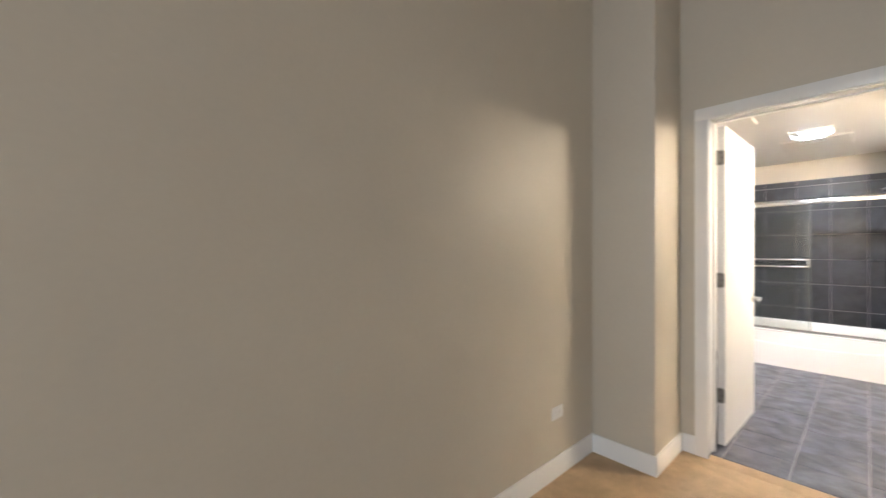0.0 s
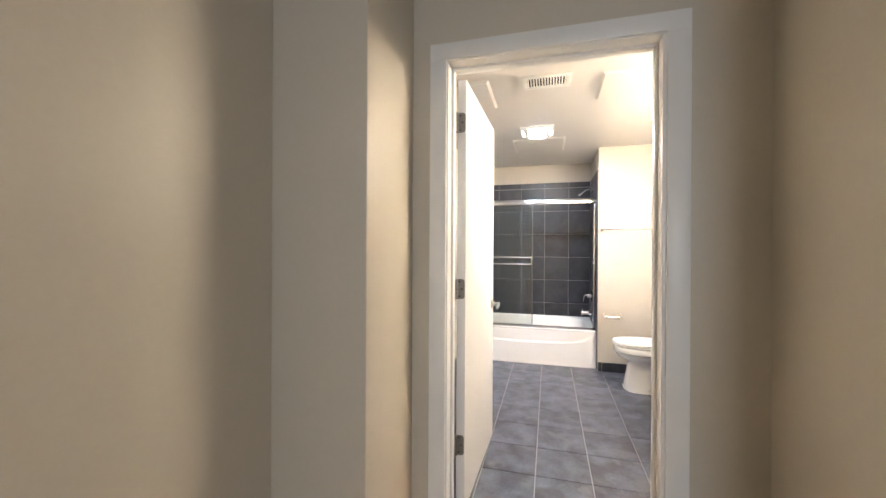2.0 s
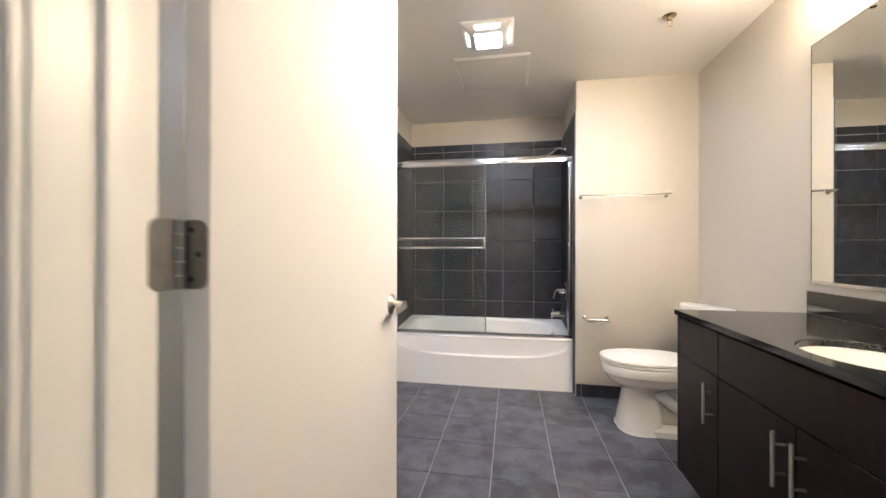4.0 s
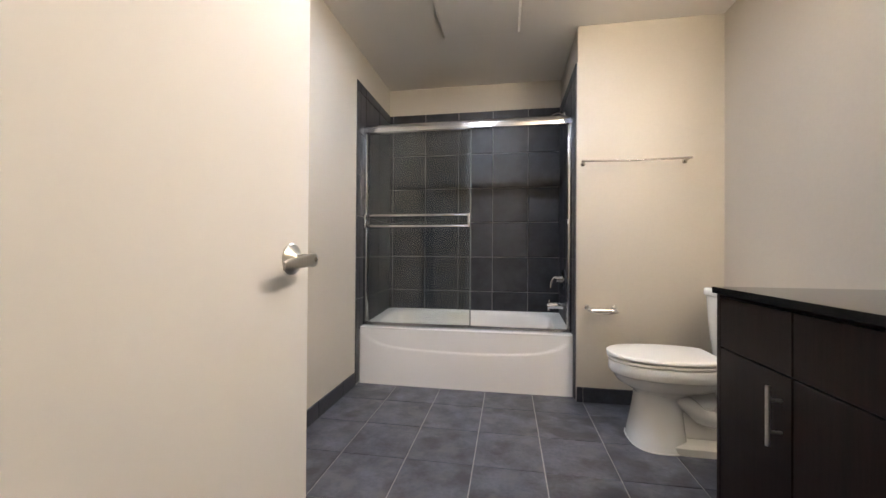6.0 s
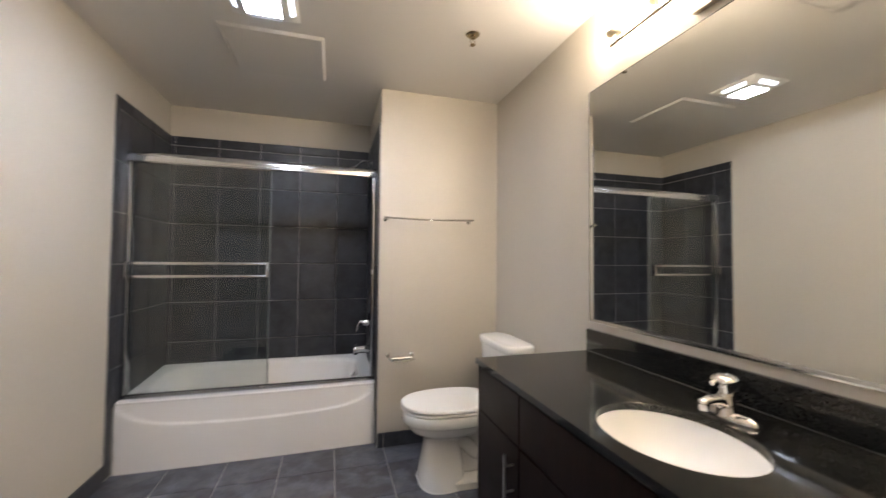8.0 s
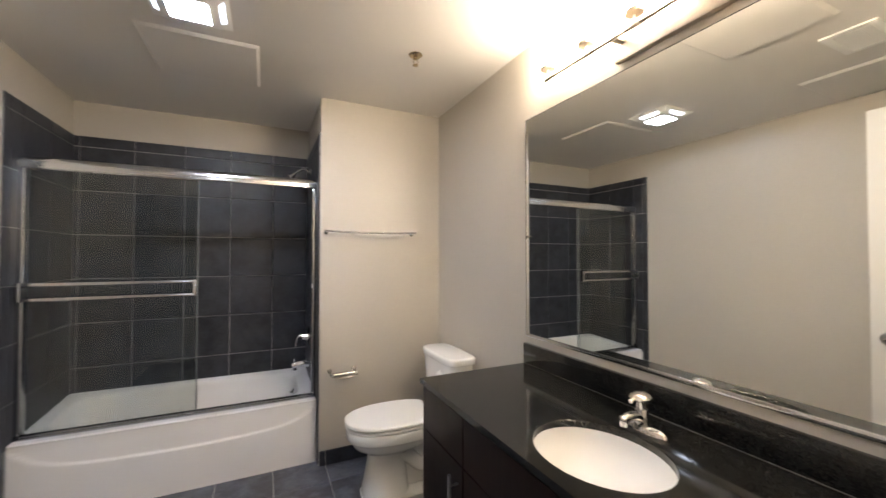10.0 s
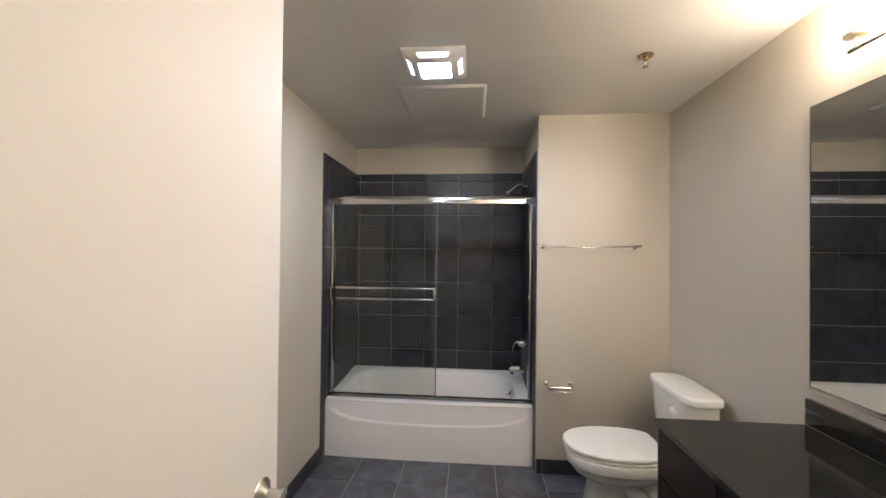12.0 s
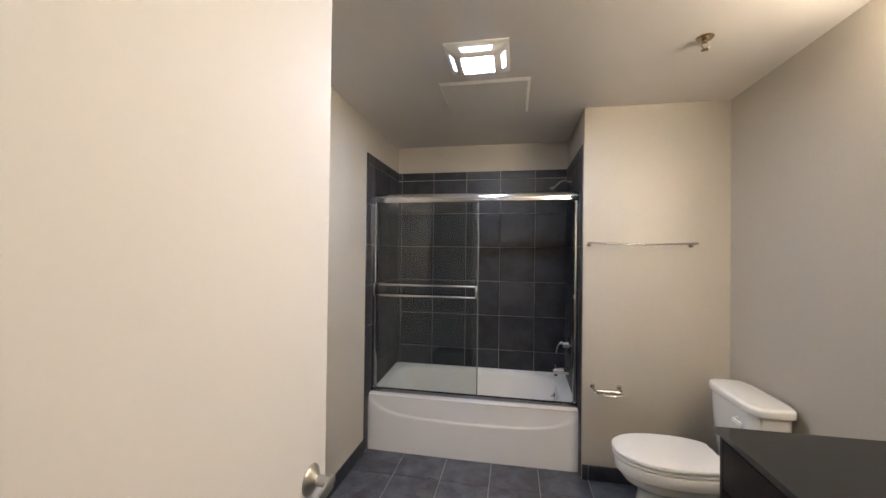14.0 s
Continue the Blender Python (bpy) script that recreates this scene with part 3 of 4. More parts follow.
def paper_holder():
    t = thing("toilet_paper_holder", (0.665, FRONT_Y, 0.61), "chrome toilet paper holder without a roll", "paper holder")
    for x in (0.564, 0.727):
        p = part("post", rod(bmesh.new(), ((x, FRONT_Y, 0.612), (x, 5.955, 0.602)), 0.0075), SATIN_CHROME, t)
        part("base", lathe(bmesh.new(), (x, FRONT_Y, 0.612), (0, -1, 0), ((0, 0.015), (0.005, 0.0145), (0.009, 0.009), (0.010, 0.0)), 20), SATIN_CHROME, p)
    part("roller", lathe(bmesh.new(), (0.572, 5.955, 0.601), (1, 0, 0), ((0, 0.006), (0.008, 0.0125), (0.075, 0.0135), (0.140, 0.0125), (0.147, 0.006), (0.148, 0.0)), 18), ALUMINIUM, t)
    pts = curve_points(((0.564, 5.955, 0.602), (0.570, 5.942, 0.594), (0.602, 5.928, 0.588), (0.647, 5.923, 0.586), (0.694, 5.926, 0.588), (0.736, 5.940, 0.595)))
    part("guard_wire", rod(bmesh.new(), pts, 0.0038, 10), SATIN_CHROME, t)


towel_bar()
paper_holder()


# ---- toilet ----
def toilet():
    cy, W = 5.568, RIGHT
    t = thing("toilet", (0.98, cy, 0), "white two-piece toilet with a closed lid", "toilet")
    bm = bmesh.new()
    bowl = ((0.235, 0.826, 0.104, 0.096), (0.262, 0.838, 0.132, 0.108), (0.284, 0.856, 0.188, 0.136), (0.304, 0.866, 0.236, 0.160), (0.326, 0.874, 0.259, 0.171), (0.340, 0.878, 0.268, 0.175), (0.347, 0.880, 0.276, 0.180), (0.351, 0.880, 0.287, 0.188), (0.356, 0.880, 0.290, 0.190),
            (0.396, 0.880, 0.290, 0.190), (0.404, 0.880, 0.288, 0.188), (0.408, 0.880, 0.282, 0.182))
    loft(bm, [ring(cx, cy, z, ax, ay, 52, 2.35) for z, cx, ax, ay in bowl])
    box(bm, 1.06, cy - 0.115, 0.25, W - 0.055, cy + 0.115, 0.405, 0.02, 3)
    part("bowl", bm, PORCELAIN, t, sharp=0.55)
    col = ((0.0, 0.812, 0.130, 0.152), (0.010, 0.812, 0.130, 0.152), (0.05, 0.814, 0.126, 0.141), (0.12, 0.817, 0.117, 0.122), (0.19, 0.820, 0.109, 0.104), (0.235, 0.824, 0.108, 0.101), (0.262, 0.832, 0.118, 0.106), (0.280, 0.838, 0.138, 0.112))
    part("caulk_line", loft(bmesh.new(), [ring(0.812, cy, z, 0.134 - e, 0.156 - e, 44, 2.7) for z, e in ((0.0, 0.0), (0.004, 0.0), (0.006, 0.004))]), TRIM, t, "thin white caulk line at the floor")
    part("pedestal", loft(bmesh.new(), [ring(cx, cy, z, ax, ay, 44, 2.7) for z, cx, ax, ay in col]), PORCELAIN, t, sharp=0.9)
    part("foot", loft(bmesh.new(), [ring(1.010, cy, z, ax - 0.05, ay - 0.012, 48, 4.5) for z, ax, ay in ((0.0, 0.275, 0.164), (0.034, 0.275, 0.163), (0.042, 0.266, 0.154), (0.045, 0.250, 0.132))]), PORCELAIN, t)
    part("trap_body", block(0.84, cy - 0.066, 0.04, 1.22, cy + 0.066, 0.300, 0.02, 3), PORCELAIN, t)
    for s in (-1, 1):
        pts = curve_points(((0.86, cy + s * 0.050, 0.255), (0.94, cy + s * 0.066, 0.215), (1.00, cy + s * 0.074, 0.165), (1.07, cy + s * 0.078, 0.160), (1.12, cy + s * 0.076, 0.215), (1.17, cy + s * 0.070, 0.225), (1.20, cy + s * 0.062, 0.16), (1.20, cy + s * 0.06, 0.04)))
        part("trapway", rod(bmesh.new(), pts, [0.040 + 0.001 * math.cos(i * 2.1) for i in range(len(pts))], 18), PORCELAIN, t)
        part("bolt_cap", lathe(bmesh.new(), (1.06, cy + s * 0.116, 0.042), (0, 0, 1), ((0, 0.012), (0.010, 0.010), (0.015, 0.004), (0.016, 0.0)), 14), PLASTIC, t)

    def seat_outline(z, ax, ay, e):
        """Round in front, narrowing to a straight edge by the hinges."""
        out = []
        for p in ring(0.868, cy, z, ax - e, ay - e, 72, 2.25, 0.222 - e):
            lim = ay - e - max(0.0, p.x - 0.868 - 0.140) * 0.80
            out.append(Vector((p.x, cy + max(-lim, min(lim, p.y - cy)), z)))
        return out

    for name, z0, z1, grow in (("seat_ring", 0.4120, 0.4280, 0.0), ("lid", 0.4325, 0.453, 0.003)):
        ax, ay = 0.284 + grow, 0.187 + grow
        part(name, loft(bmesh.new(), [seat_outline(z, ax, ay, e) for z, e in ((z0, 0.006), (z0 + 0.004, 0.0), (z1 - 0.006, 0.0), (z1 - 0.002, 0.004), (z1, 0.012))]),
             PLASTIC, t, "glossy white plastic " + ("seat" if name == "seat_ring" else "closed lid"), sharp=0.9)
    part("seat_bumper", block(0.66, cy - 0.012, 0.406, 0.68, cy + 0.012, 0.4135, 0.002), PLASTIC, t)
    part("seat_bumper", block(0.66, cy - 0.012, 0.427, 0.68, cy + 0.012, 0.434, 0.002), PLASTIC, t)
    for s in (-1, 1):
        part("seat_hinge", lathe(bmesh.new(), (1.096, cy + s * 0.075 - 0.02, 0.428), (0, 1, 0), ((0, 0.0), (0.001, 0.012), (0.039, 0.012), (0.04, 0.0)), 16), PLASTIC, t)
    bm = bmesh.new()
    loft(bm, [ring(W - 0.042 - d, cy + 0.012, z, d, w - 0.012, 56, 4.0) for z, d, w in ((0.385, 0.080, 0.192), (0.40, 0.086, 0.200), (0.60, 0.094, 0.222), (0.735, 0.098, 0.229))])
    part("tank", bm, PORCELAIN, t, sharp=0.9)
    part("tank_lid", loft(bmesh.new(), [ring(W - 0.138, cy + 0.012, z, d, w - 0.012, 64, 4.6) for z, d, w in ((0.733, 0.097, 0.232), (0.737, 0.104, 0.240), (0.740, 0.105, 0.241), (0.764, 0.105, 0.241), (0.771, 0.102, 0.238), (0.775, 0.096, 0.232), (0.777, 0.084, 0.220))]),
         PORCELAIN, t, sharp=0.9)
    xf = W - 0.233
    lv = part("flush_lever", lathe(bmesh.new(), (xf + 0.004, cy - 0.080, 0.676), (-1, 0, 0), ((0, 0.013), (0.008, 0.013), (0.012, 0.009), (0.013, 0.0)), 18), PLASTIC, t, "white flush lever")
    part("paddle", block(xf - 0.020, cy - 0.140, 0.660, xf - 0.011, cy - 0.070, 0.682, 0.004, 3), PLASTIC, lv)


toilet()


# ---- vanity ----
V_END, V_NEAR, V_FRONT = 4.938, 3.460, 0.813
UNITS = ((4.576, V_END), (3.760, 4.574), (V_NEAR, 3.758))


def bar_pull(parent, y, z0, z1):
    x = V_FRONT - 0.020
    h = part("handle", rod(bmesh.new(), ((x - 0.034, y, z0), (x - 0.034, y, z1)), 0.006, 14), NICKEL, parent, "brushed nickel bar pull")
    for z in (z0 + 0.038, z1 - 0.038):
        part("post", rod(bmesh.new(), ((x - 0.034, y, z), (x, y, z)), 0.0042, 10), NICKEL, h)


def vanity():
    for k, (y0, y1) in enumerate(UNITS):
        u = thing("vanity_cabinet", ((V_FRONT + RIGHT) / 2, (y0 + y1) / 2, 0),
                  "dark espresso wood sink cabinet with two doors" if k == 1 else "dark espresso wood vanity cabinet with a drawer and a door", "cabinet", "vanity cabinets")
        body = bmesh.new()
        for a in ((V_FRONT, y0, 0.085, RIGHT - 0.002, y0 + 0.018, 0.822), (V_FRONT, y1 - 0.018, 0.085, RIGHT - 0.002, y1, 0.822), (V_FRONT, y0 + 0.018, 0.085, RIGHT - 0.002, y1 - 0.018, 0.103),
                  (RIGHT - 0.014, y0 + 0.018, 0.103, RIGHT - 0.002, y1 - 0.018, 0.822), (V_FRONT, y0 + 0.018, 0.62, V_FRONT + 0.018, y1 - 0.018, 0.822)):
            box(body, *a, 0.001, 1)
        box(body, V_FRONT + 0.05, y0 + 0.001, 0.0, RIGHT - 0.002, y1 - 0.001, 0.085)
        part("body", body, ESPRESSO, u)
        if k == 0:
            panel = block(V_FRONT - 0.018, y1 - 0.018, 0.085, RIGHT - 0.002, y1 + 0.003, 0.822, 0.001, 1)
            box(panel, V_FRONT + 0.05, y1 - 0.018, 0.0, RIGHT - 0.002, y1 + 0.003, 0.0852)
            part("end_panel", panel, ESPRESSO, u)
            y1 -= 0.020
        g, x = 0.0018, V_FRONT
        part("false_front" if k == 1 else "drawer_front", block(x - 0.019, y0 + g, 0.640, x - 0.001, y1 - g, 0.811, 0.0012, 1), ESPRESSO, u)
        doors = ((y0, (y0 + y1) / 2), ((y0 + y1) / 2, y1)) if k == 1 else ((y0, y1),)
        for j, (a, b) in enumerate(doors):
            dr = part("door", block(x - 0.019, a + g, 0.090, x - 0.001, b - g, 0.635, 0.0012, 1), ESPRESSO, u)
            if k == 0:
                yy = a + 0.036
            elif k == 1:
                yy = b - 0.038 if j == 0 else a + 0.038
            else:
                yy = b - 0.036
            bar_pull(dr, yy, 0.442, 0.604)


vanity()
SINK = (0.998, 4.166, 0.164, 0.196)   # centre and half sizes of the cut-out


def countertop():
    c = thing("countertop", (1.07, 4.24, 0.823), "polished black granite countertop with backsplash", "countertop")
    x0, x1, y0, y1 = 0.784, RIGHT - 0.002, 3.455, 4.950
    bm = bmesh.new()
    n = 64
    sx, sy, ax, ay = SINK
    hole = [Vector((sx + ax * math.cos(k * math.tau / n), sy + ay * math.sin(k * math.tau / n), 0)) for k in range(n)]

    def onto(p):
        dx, dy = p.x - sx, p.y - sy
        ks = []
        if dx:
            ks.append(((x1 if dx > 0 else x0) - sx) / dx)
        if dy:
            ks.append(((y1 if dy > 0 else y0) - sy) / dy)
        k = min(v for v in ks if v > 0)
        return Vector((sx + dx * k, sy + dy * k, 0))

    rim = [onto(p) for p in hole]
    for cxy in ((x0, y0), (x0, y1), (x1, y0), (x1, y1)):
        q = Vector((*cxy, 0))
        rim[min(range(n), key=lambda i: (rim[i] - q).length)] = q
    zt, zb = 0.845, 0.823
    up = lambda ps, z, s=1.0: [Vector((sx + (p.x - sx) * s, sy + (p.y - sy) * s, z)) for p in ps]
    loops = [up(hole, zb), up(hole, zt - 0.002), up(hole, zt, 1.012), up(rim, zt), up(rim, zb)]
    loft(bm, loops, False, False)
    part("slab", bm, GRANITE, c, sharp=0.5)
    part("backsplash", block(RIGHT - 0.022, y0, 0.8455, RIGHT - 0.001, y1 + 0.004, 0.945, 0.0015), GRANITE, c)
    part("sealant_line", block(RIGHT - 0.0232, y0, 0.8452, RIGHT - 0.0222, y1, 0.8464), SEALANT, c)


countertop()


def sink():
    sx, sy, ax, ay = SINK
    s = thing("sink", (sx, sy, 0.69), "white oval undermount porcelain sink", "sink")
    prof = ((0.8225, 1.06), (0.8225, 1.01), (0.816, 0.998), (0.796, 0.97), (0.772, 0.90), (0.748, 0.78), (0.729, 0.62), (0.716, 0.42), (0.710, 0.16))
    bm = bmesh.new()
    loft(bm, [ring(sx, sy, z, ax * k, ay * k, 56) for z, k in prof], False, True)
    part("bowl", bm, SINK_CHINA, s, sharp=0.9)
    part("drain", lathe(bmesh.new(), (sx + 0.01, sy, 0.7105), (0, 0, 1), ((0, 0.030), (0.003, 0.029), (0.004, 0.017), (0.010, 0.016), (0.011, 0.0)), 24), CHROME, s, "chrome pop-up drain")
    part("overflow", lathe(bmesh.new(), (sx - ax * 0.90, sy, 0.770), (1, 0, 0.4), ((0, 0.010), (0.003, 0.009), (0.0032, 0.0)), 14), CHROME, s)


sink()


def faucet():
    fx, fy, z = 1.214, SINK[1] + 0.030, 0.845
    f = thing("faucet", (fx, fy, z), "chrome single-lever bathroom faucet behind the sink", "faucet")
    part("deck_plate", loft(bmesh.new(), [ring(fx, fy, z + h, 0.024 - e, 0.080 - e, 44, 2.1) for h, e in ((0.0, 0.0), (0.004, 0.0), (0.009, 0.002), (0.014, 0.007), (0.018, 0.013), (0.020, 0.020))]), CHROME, f, sharp=0.9)
    part("body", lathe(bmesh.new(), (fx, fy, z + 0.010), (-0.06, 0, 1), ((0, 0.028), (0.010, 0.0255), (0.026, 0.0225), (0.052, 0.0200), (0.058, 0.0175), (0.059, 0.0)), 28), CHROME, f)
    pts = curve_points(((fx - 0.004, fy, z + 0.036), (fx - 0.030, fy, z + 0.047), (fx - 0.058, fy, z + 0.050), (fx - 0.082, fy, z + 0.046)))
    sp = part("spout", rod(bmesh.new(), pts, [0.0170 - 0.003 * i / (len(pts) - 1) for i in range(len(pts))], 20), CHROME, f)
    part("spout_end", lathe(bmesh.new(), (fx - 0.080, fy, z + 0.060), (0, 0, -1), ((0, 0.0), (0.002, 0.008), (0.006, 0.0130), (0.014, 0.0150), (0.024, 0.0140), (0.032, 0.0115), (0.033, 0.0)), 22), CHROME, sp)
    h = part("handle", lathe(bmesh.new(), (fx - 0.005, fy, z + 0.070), (-0.10, 0, 1), ((0, 0.0180), (0.020, 0.0184), (0.026, 0.0215), (0.029, 0.0295), (0.033, 0.0310), (0.039, 0.0275), (0.044, 0.0195), (0.047, 0.009), (0.0477, 0.0)), 28), CHROME, f)
    pts = curve_points(((fx - 0.026, fy, z + 0.101), (fx - 0.040, fy, z + 0.099), (fx - 0.052, fy, z + 0.095)), 4)
    part("lever", rod(bmesh.new(), pts, [0.0075 - 0.001 * i / (len(pts) - 1) for i in range(len(pts))], 14), CHROME, h)


faucet()
mir = thing("mirror", (RIGHT, 4.26, 0.99), "large frameless wall mirror above the backsplash", "mirror")
MY0, MY1, MZ0, MZ1 = 3.47, 4.947, 0.988, 2.064
part("mirror_glass", block(RIGHT - 0.0075, MY0, MZ0, RIGHT - 0.001, MY1, MZ1), MIRROR, mir)
part("bottom_channel", block(RIGHT - 0.0125, MY0, MZ0 - 0.010, RIGHT - 0.0005, MY1, MZ0 + 0.006, 0.0015, 2), ALUMINIUM, mir, "thin polished bottom channel")
part("edge_strip", block(RIGHT - 0.0085, MY1, MZ0, RIGHT - 0.0005, MY1 + 0.0025, MZ1), DARK, mir)
part("edge_strip", block(RIGHT - 0.0085, MY0, MZ1, RIGHT - 0.0005, MY1 + 0.0025, MZ1 + 0.0025), DARK, mir)


def vanity_light():
    yc, rx, rz = 4.168, 1.300, 2.168
    v = thing("vanity_light", (RIGHT, yc, 2.16), "lit brushed nickel vanity light with frosted glass shades", "wall lamp")
    part("canopy", block(RIGHT - 0.024, yc - 0.228, 2.098, RIGHT - 0.001, yc + 0.228, 2.215, 0.004), LAMP_METAL, v)
    for dy in (-0.190, 0.190):
        part("arm", block(rx - 0.004, yc + dy - 0.013, rz - 0.012, RIGHT - 0.022, yc + dy + 0.013, rz + 0.004, 0.003), LAMP_METAL, v)
    part("rail", rod(bmesh.new(), ((rx, yc - 0.548, rz), (rx, yc + 0.548, rz)), 0.0058, 12), RAIL_METAL, v)
    for k in range(6):
        y = yc + (k - 2.5) * 0.2176
        h = part("lamp_holder", rod(bmesh.new(), ((rx, y - 0.022, rz), (rx, y + 0.022, rz)), 0.0075, 12), LAMP_METAL, v)
        part("stem", rod(bmesh.new(), ((rx, y, rz), (rx, y, rz + 0.040)), 0.0055, 10), LAMP_METAL, h)
        part("cup", lathe(bmesh.new(), (rx, y, rz + 0.036), (0, 0, 1), ((0, 0.010), (0.003, 0.030), (0.007, 0.032), (0.016, 0.032), (0.017, 0.0)), 24), LAMP_METAL, h)
        part("shade", lathe(bmesh.new(), (rx, y, rz + 0.054), (0, 0, 1), ((0, 0.026), (0.01, 0.030), (0.05, 0.036), (0.085, 0.038), (0.086, 0.0)), 24), SHADE, h, "glowing frosted glass shade")


vanity_light()


# ---- ceiling fittings ----
def fan_light():
    cx, cy, h0, h1, d = -0.131, 5.258, 0.152, 0.098, 0.042
    f = thing("ceiling_fan_light", (cx, cy, CEIL), "square white exhaust fan grille with a lit diffuser", "ceiling light")
    bm = bmesh.new()
    sq = lambda h, z: [Vector((cx + a * h, cy + b * h, z)) for a, b in ((-1, -1), (1, -1), (1, 1), (-1, 1))]
    loft(bm, [sq(h0 * 0.96, CEIL - 0.0005), sq(h0, CEIL - 0.002), sq(h0, CEIL - 0.006), sq(h1, CEIL - d), sq(h1 - 0.022, CEIL - d), sq(h1 - 0.022, CEIL - d + 0.008)], True, True)
    part("grille", bm, PLASTIC, f)
    part("diffuser", block(cx - h1 + 0.023, cy - h1 + 0.023, CEIL - d - 0.001, cx + h1 - 0.023, cy + h1 - 0.023, CEIL - d + 0.006, 0.002), LENS, f, "glowing cool white diffuser")
    for a in range(4):
        r = Matrix.Rotation(a * math.pi / 2, 4, "Z")
        m0, m1 = 0.36, 0.72
        pts = []
        for t, w in ((m0, 0.078), (m1, 0.066)):
            hh = h0 + (h1 - h0) * t
            z = -0.006 + (-d + 0.006) * t - 0.0012
            pts.append(((-w, -hh - 0.0012, z), (w, -hh - 0.0012, z)))
        bm = bmesh.new()
        lo = [Vector(p) for p in (pts[0][0], pts[0][1], pts[1][1], pts[1][0])]
        hi = [p + Vector((0, 0.004, 0.003)) for p in lo]
        loft(bm, [lo, hi])
        bm.transform(Matrix.Translation((cx, cy, CEIL)) @ r)
        part("side_diffuser", bm, SIDE_LENS, f)


fan_light()


def ceiling_panel(x0, y0, x1, y1):
    p = thing("ceiling_access_panel", ((x0 + x1) / 2, (y0 + y1) / 2, CEIL), "off-white painted raised access panel on the ceiling", "access panel", "ceiling access panels")
    rect = lambda e, z: [Vector(q) for q in ((x0 + e, y0 + e, z), (x1 - e, y0 + e, z), (x1 - e, y1 - e, z), (x0 + e, y1 - e, z))]
    part("panel", loft(bmesh.new(), [rect(0.0, CEIL - 0.0005), rect(0.0, CEIL - 0.002), rect(0.015, CEIL - 0.012)]), CEIL_PAINT, p, sharp=0.3)


ceiling_panel(-0.385, 5.513, 0.133, 6.015)
ceiling_panel(-0.920, 4.066, -0.413, 4.560)
ceiling_panel(0.304, 4.128, 0.806, 4.577)


def vent():
    x0, x1, y0, y1 = -0.193, 0.111, 4.072, 4.272
    v = thing("ceiling_vent", ((x0 + x1) / 2, (y0 + y1) / 2, CEIL), "white louvred air vent on the ceiling", "air vent")
    part("backing", block(x0 + 0.02, y0 + 0.03, CEIL - 0.002, x1 - 0.02, y1 - 0.03, CEIL - 0.0003), DARK, v)
    b, z0 = 0.034, CEIL - 0.010
    for a in ((x0, y0, x1, y0 + b), (x0, y1 - b, x1, y1), (x0, y0 + b, x0 + 0.028, y1 - b), (x1 - 0.028, y0 + b, x1, y1 - b)):
        part("frame", block(a[0], a[1], z0, a[2], a[3], CEIL - 0.0025, 0.001), PLASTIC, v)
    n = 14
    for k in range(n):
        x = x0 + 0.034 + (x1 - x0 - 0.068) * k / (n - 1)
        bm = block(-0.0045, y0 + b, -0.006, 0.0045, y1 - b, 0.0, 0.0008, 1)
        bm.transform(pose(x, 0, CEIL - 0.0035))
        part("slat", bm, PLASTIC, v)


vent()


def sprinkler():
    x, y = 0.876, 5.252
    s = thing("fire_sprinkler", (x, y, CEIL), "small brass pendent fire sprinkler on the ceiling", "sprinkler")
    part("escutcheon", lathe(bmesh.new(), (x, y, CEIL), (0, 0, -1), ((0, 0.036), (0.002, 0.036), (0.010, 0.028), (0.012, 0.018), (0.0125, 0.0)), 28), AGED, s)
    part("body", lathe(bmesh.new(), (x, y, CEIL - 0.011), (0, 0, -1), ((0, 0.011), (0.012, 0.011), (0.014, 0.008), (0.016, 0.0)), 16), AGED, s)
    for q in (-1, 1):
        part("frame_arm", rod(bmesh.new(), curve_points(((x + q * 0.008, y, CEIL - 0.024), (x + q * 0.013, y, CEIL - 0.036), (x + q * 0.003, y, CEIL - 0.052))), 0.0022, 8), AGED, s)
    part("deflector", lathe(bmesh.new(), (x, y, CEIL - 0.052), (0, 0, -1), ((0, 0.006), (0.003, 0.015), (0.0045, 0.015), (0.005, 0.0)), 16), AGED, s)


sprinkler()


def outlet():
    y0, y1, z0, z1 = 2.282, 2.402, 0.315, 0.389
    o = thing("wall_outlet", (HALL_L, (y0 + y1) / 2, z0), "off-white electrical outlet plate low on the hall wall", "outlet")
    part("plate", block(HALL_L, y0, z0, HALL_L + 0.006, y1, z1, 0.002), PLASTIC, o)
    for y in (2.320, 2.364):
        r = part("receptacle", block(HALL_L + 0.0055, y - 0.016, 0.334, HALL_L + 0.0085, y + 0.016, 0.370, 0.0015), PLASTIC, o)
        for dz in (-0.007, 0.007):
            part("slot", block(HALL_L + 0.0083, y - 0.006, 0.352 + dz - 0.0012, HALL_L + 0.0089, y + 0.005, 0.352 + dz + 0.0012), DARK, r)


outlet()

# ---- tiles ----
SLABS = {}


def tile_mesh(w, h, d, mat):
    key = (round(w, 4), round(h, 4), d, mat.name)
    if key not in SLABS:
        e = 0.0016
        bm = loft(bmesh.new(), [[Vector((a * (w / 2 - k), b * (h / 2 - k), z)) for a, b in ((-1, -1), (1, -1), (1, 1), (-1, 1))] for z, k in ((-d, 0.0), (-e * 0.8, 0.0), (0.0, e))], False, True)
        SLABS[key] = mesh_of(bm, "tile", mat, 0.3)
    return SLABS[key]


def tile(parent, m, w, h, d, mat):
    ob = new("tile", tile_mesh(w, h, d, mat))
    ob.parent = parent
    ob.matrix_basis = WORLD_OF[parent.name].inverted() @ m
    return ob


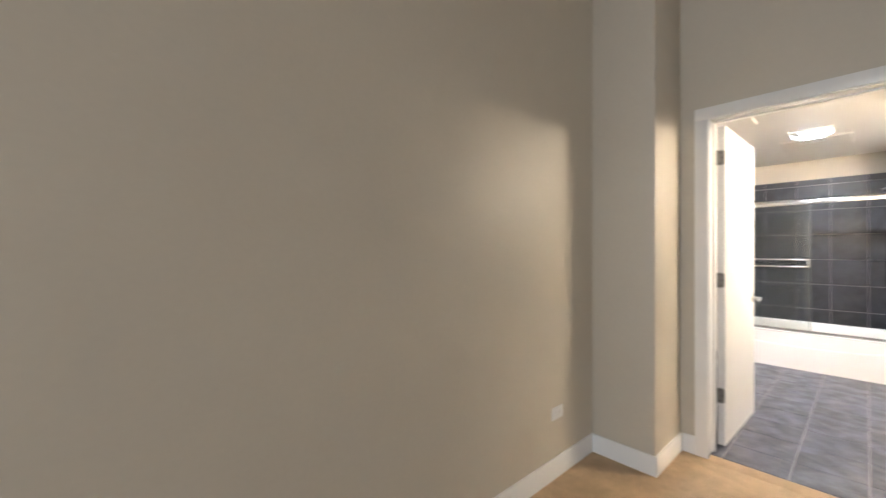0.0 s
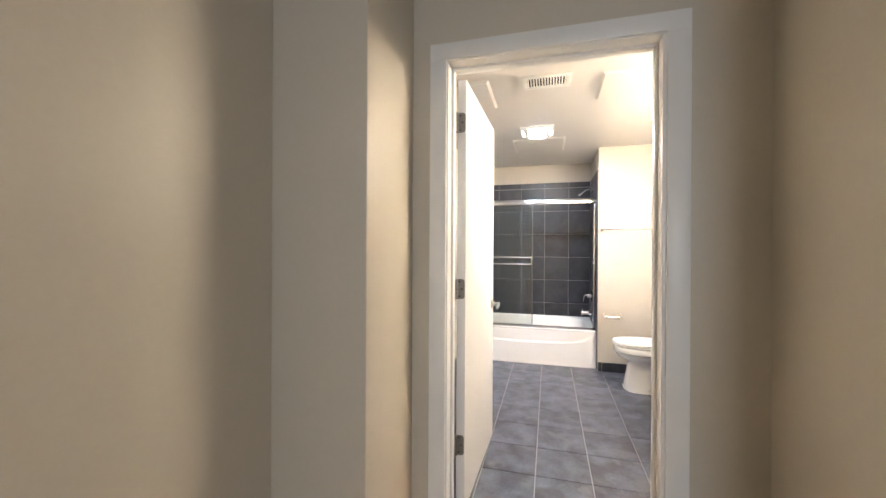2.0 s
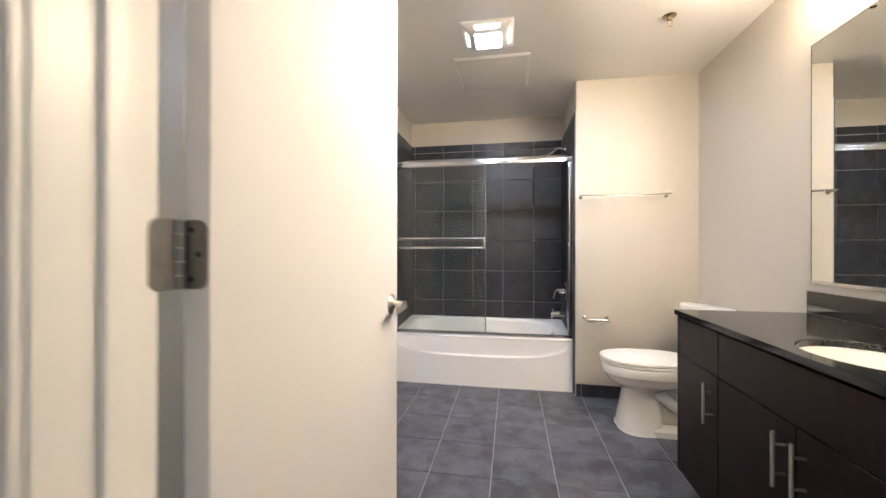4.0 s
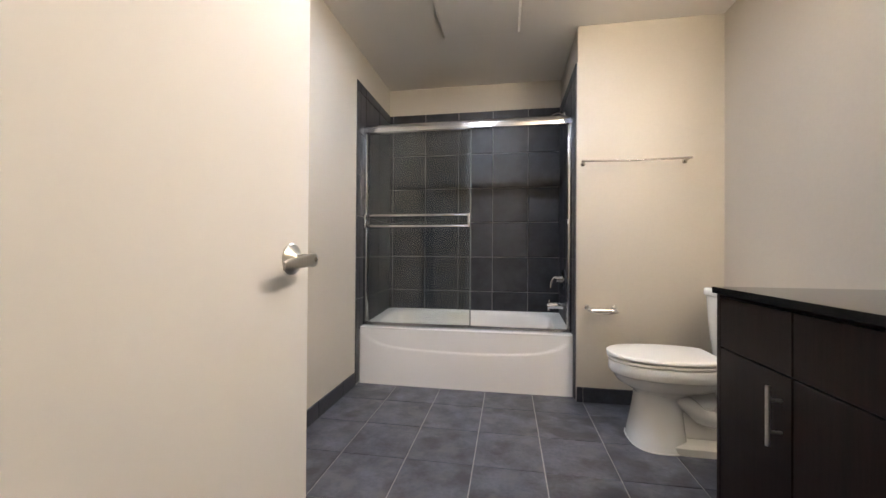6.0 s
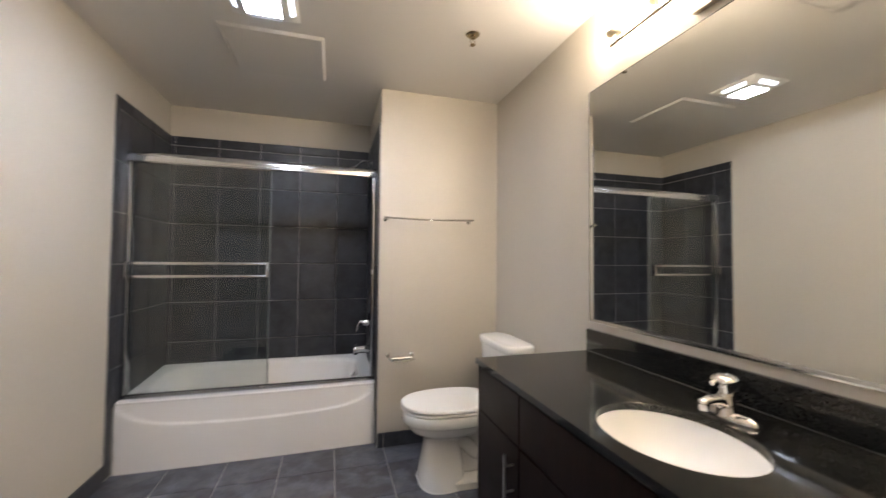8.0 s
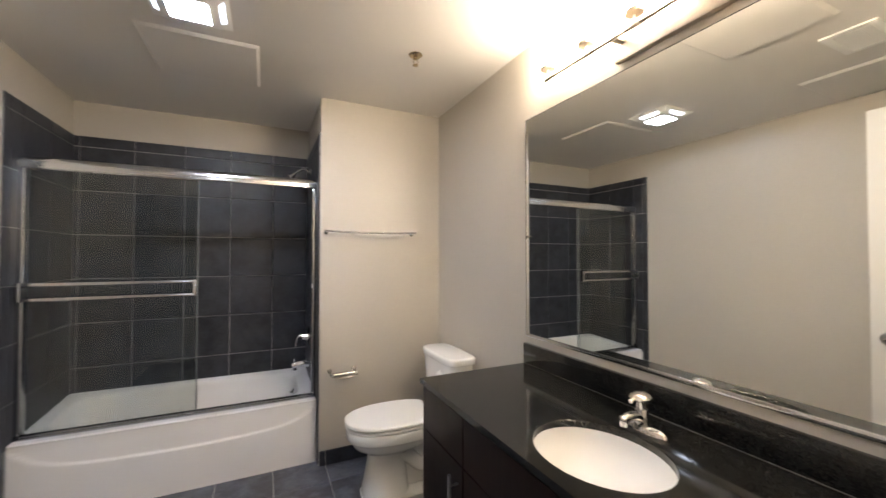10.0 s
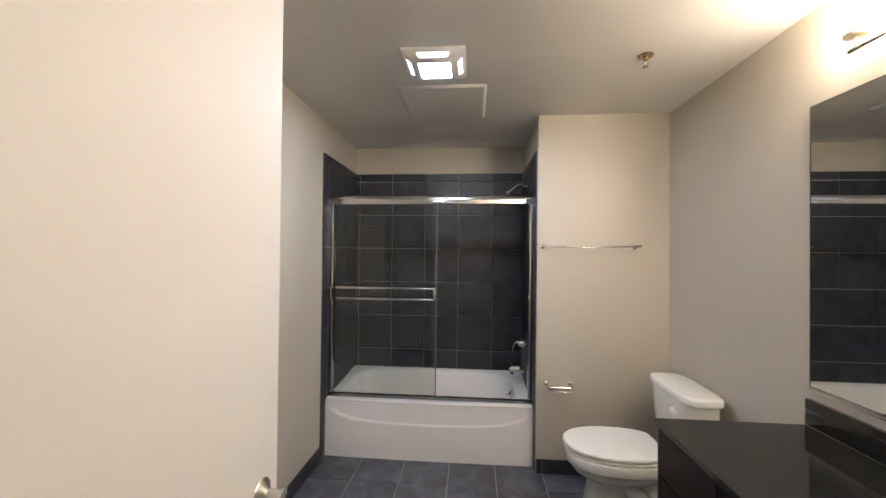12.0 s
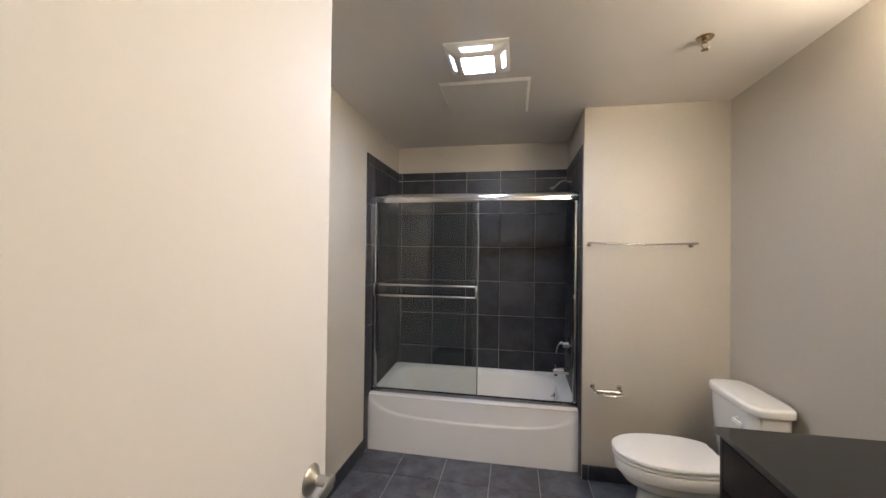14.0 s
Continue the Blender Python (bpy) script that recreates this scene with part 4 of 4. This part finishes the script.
def spans(lo, hi, start, pitch, joint):
    """The pieces between lo and hi of rows whose joints lie at start + n * pitch."""
    n = math.floor((lo - start) / pitch)
    out = []
    while start + n * pitch < hi:
        a, b = max(lo, start + n * pitch + joint / 2), min(hi, start + (n + 1) * pitch - joint / 2)
        if b - a > 0.012:
            out.append((a, b))
        n += 1
    return out


bed = bpy.data.objects["floor_bathroom_bed"]
rng = random.Random(4)
for xa, xb in spans(LEFT, RIGHT, -0.090, 0.3155, 0.005):
    for ya, yb in spans(DOOR_Y0 + 0.016, 6.13, 5.487, 0.3265, 0.005):
        tile(bed, pose((xa + xb) / 2, (ya + yb) / 2, 0.0 + rng.uniform(-0.0003, 0.0003), 0, 0, rng.choice((0, 180))), xb - xa, yb - ya, 0.006, SLATE)

TILE_TOP, PITCH = 2.200, 0.3020
ZS = spans(RIM - 0.02, TILE_TOP - 0.072, 0.617, PITCH, 0.0045) + [(TILE_TOP - 0.069, TILE_TOP)]
tilers = (
    ("tile_bed_back", block(LEFT, BACK_Y - 0.0055, RIM - 0.03, ALC, BACK_Y - 0.0005, TILE_TOP - 0.001), lambda u, z: pose(u, BACK_Y - 0.012, z, 90, 0, 0), spans(LEFT + 0.004, ALC - 0.013, -0.074, PITCH, 0.0045)),
    ("tile_bed_left", block(LEFT + 0.0005, FRONT_Y + 0.002, 0.0, LEFT + 0.0055, BACK_Y - 0.006, TILE_TOP - 0.001), lambda u, z: pose(LEFT + 0.012, u, z, 90, 0, 90), spans(6.078, BACK_Y - 0.012, 6.486, PITCH, 0.0045)),
    ("tile_bed_right", block(ALC - 0.0055, FRONT_Y + 0.002, 0.0, ALC - 0.0005, BACK_Y - 0.006, TILE_TOP - 0.001), lambda u, z: pose(ALC - 0.012, u, z, 90, 0, -90), spans(6.078, BACK_Y - 0.012, 6.486, PITCH, 0.0045)),
)
for name, bm, place, us in tilers:
    b = solo(name, bm, GROUT, "grey grout behind dark slate wall tiles around the tub", "tiled wall", "structure")
    for ua, ub in us:
        for za, zb in ZS:
            tile(b, place((ua + ub) / 2, (za + zb) / 2), ub - ua, zb - za, 0.0062, WALL_SLATE)
    if name != "tile_bed_back":
        for za, zb in spans(0.0, TILE_TOP, 0.315, PITCH, 0.003):
            tile(b, place((FRONT_Y + 0.001 + 6.075) / 2, (za + zb) / 2), 6.075 - FRONT_Y - 0.001, zb - za, 0.0062, WALL_SLATE)


def tile_base(name, place, us, h=0.095):
    b = thing(name, (0, 0, 0), "dark slate tile baseboard along the bathroom wall", "baseboard", kind="structure")
    for ua, ub in us:
        tile(b, place((ua + ub) / 2, h / 2), ub - ua, h, 0.009, WALL_SLATE)


tile_base("baseboard_tile", lambda u, z: pose(LEFT + 0.010, u, z, 90, 0, 90), spans(DOOR_Y1 + 0.016, FRONT_Y, 5.487, 0.3265, 0.003))
tile_base("baseboard_tile", lambda u, z: pose(u, FRONT_Y - 0.010, z, 90, 0, 0), spans(ALC + 0.001, RIGHT - 0.010, 0.2255, 0.3155, 0.003))
tile_base("baseboard_tile", lambda u, z: pose(RIGHT - 0.010, u, z, 90, 0, -90), spans(V_END + 0.004, FRONT_Y - 0.011, 5.487, 0.3265, 0.003))
tile_base("baseboard_tile", lambda u, z: pose(u, DOOR_Y1 + 0.010, z, 90, 0, 180), spans(LEFT + 0.010, OPEN_L - CW - 0.002, 0.2255, 0.3155, 0.003))
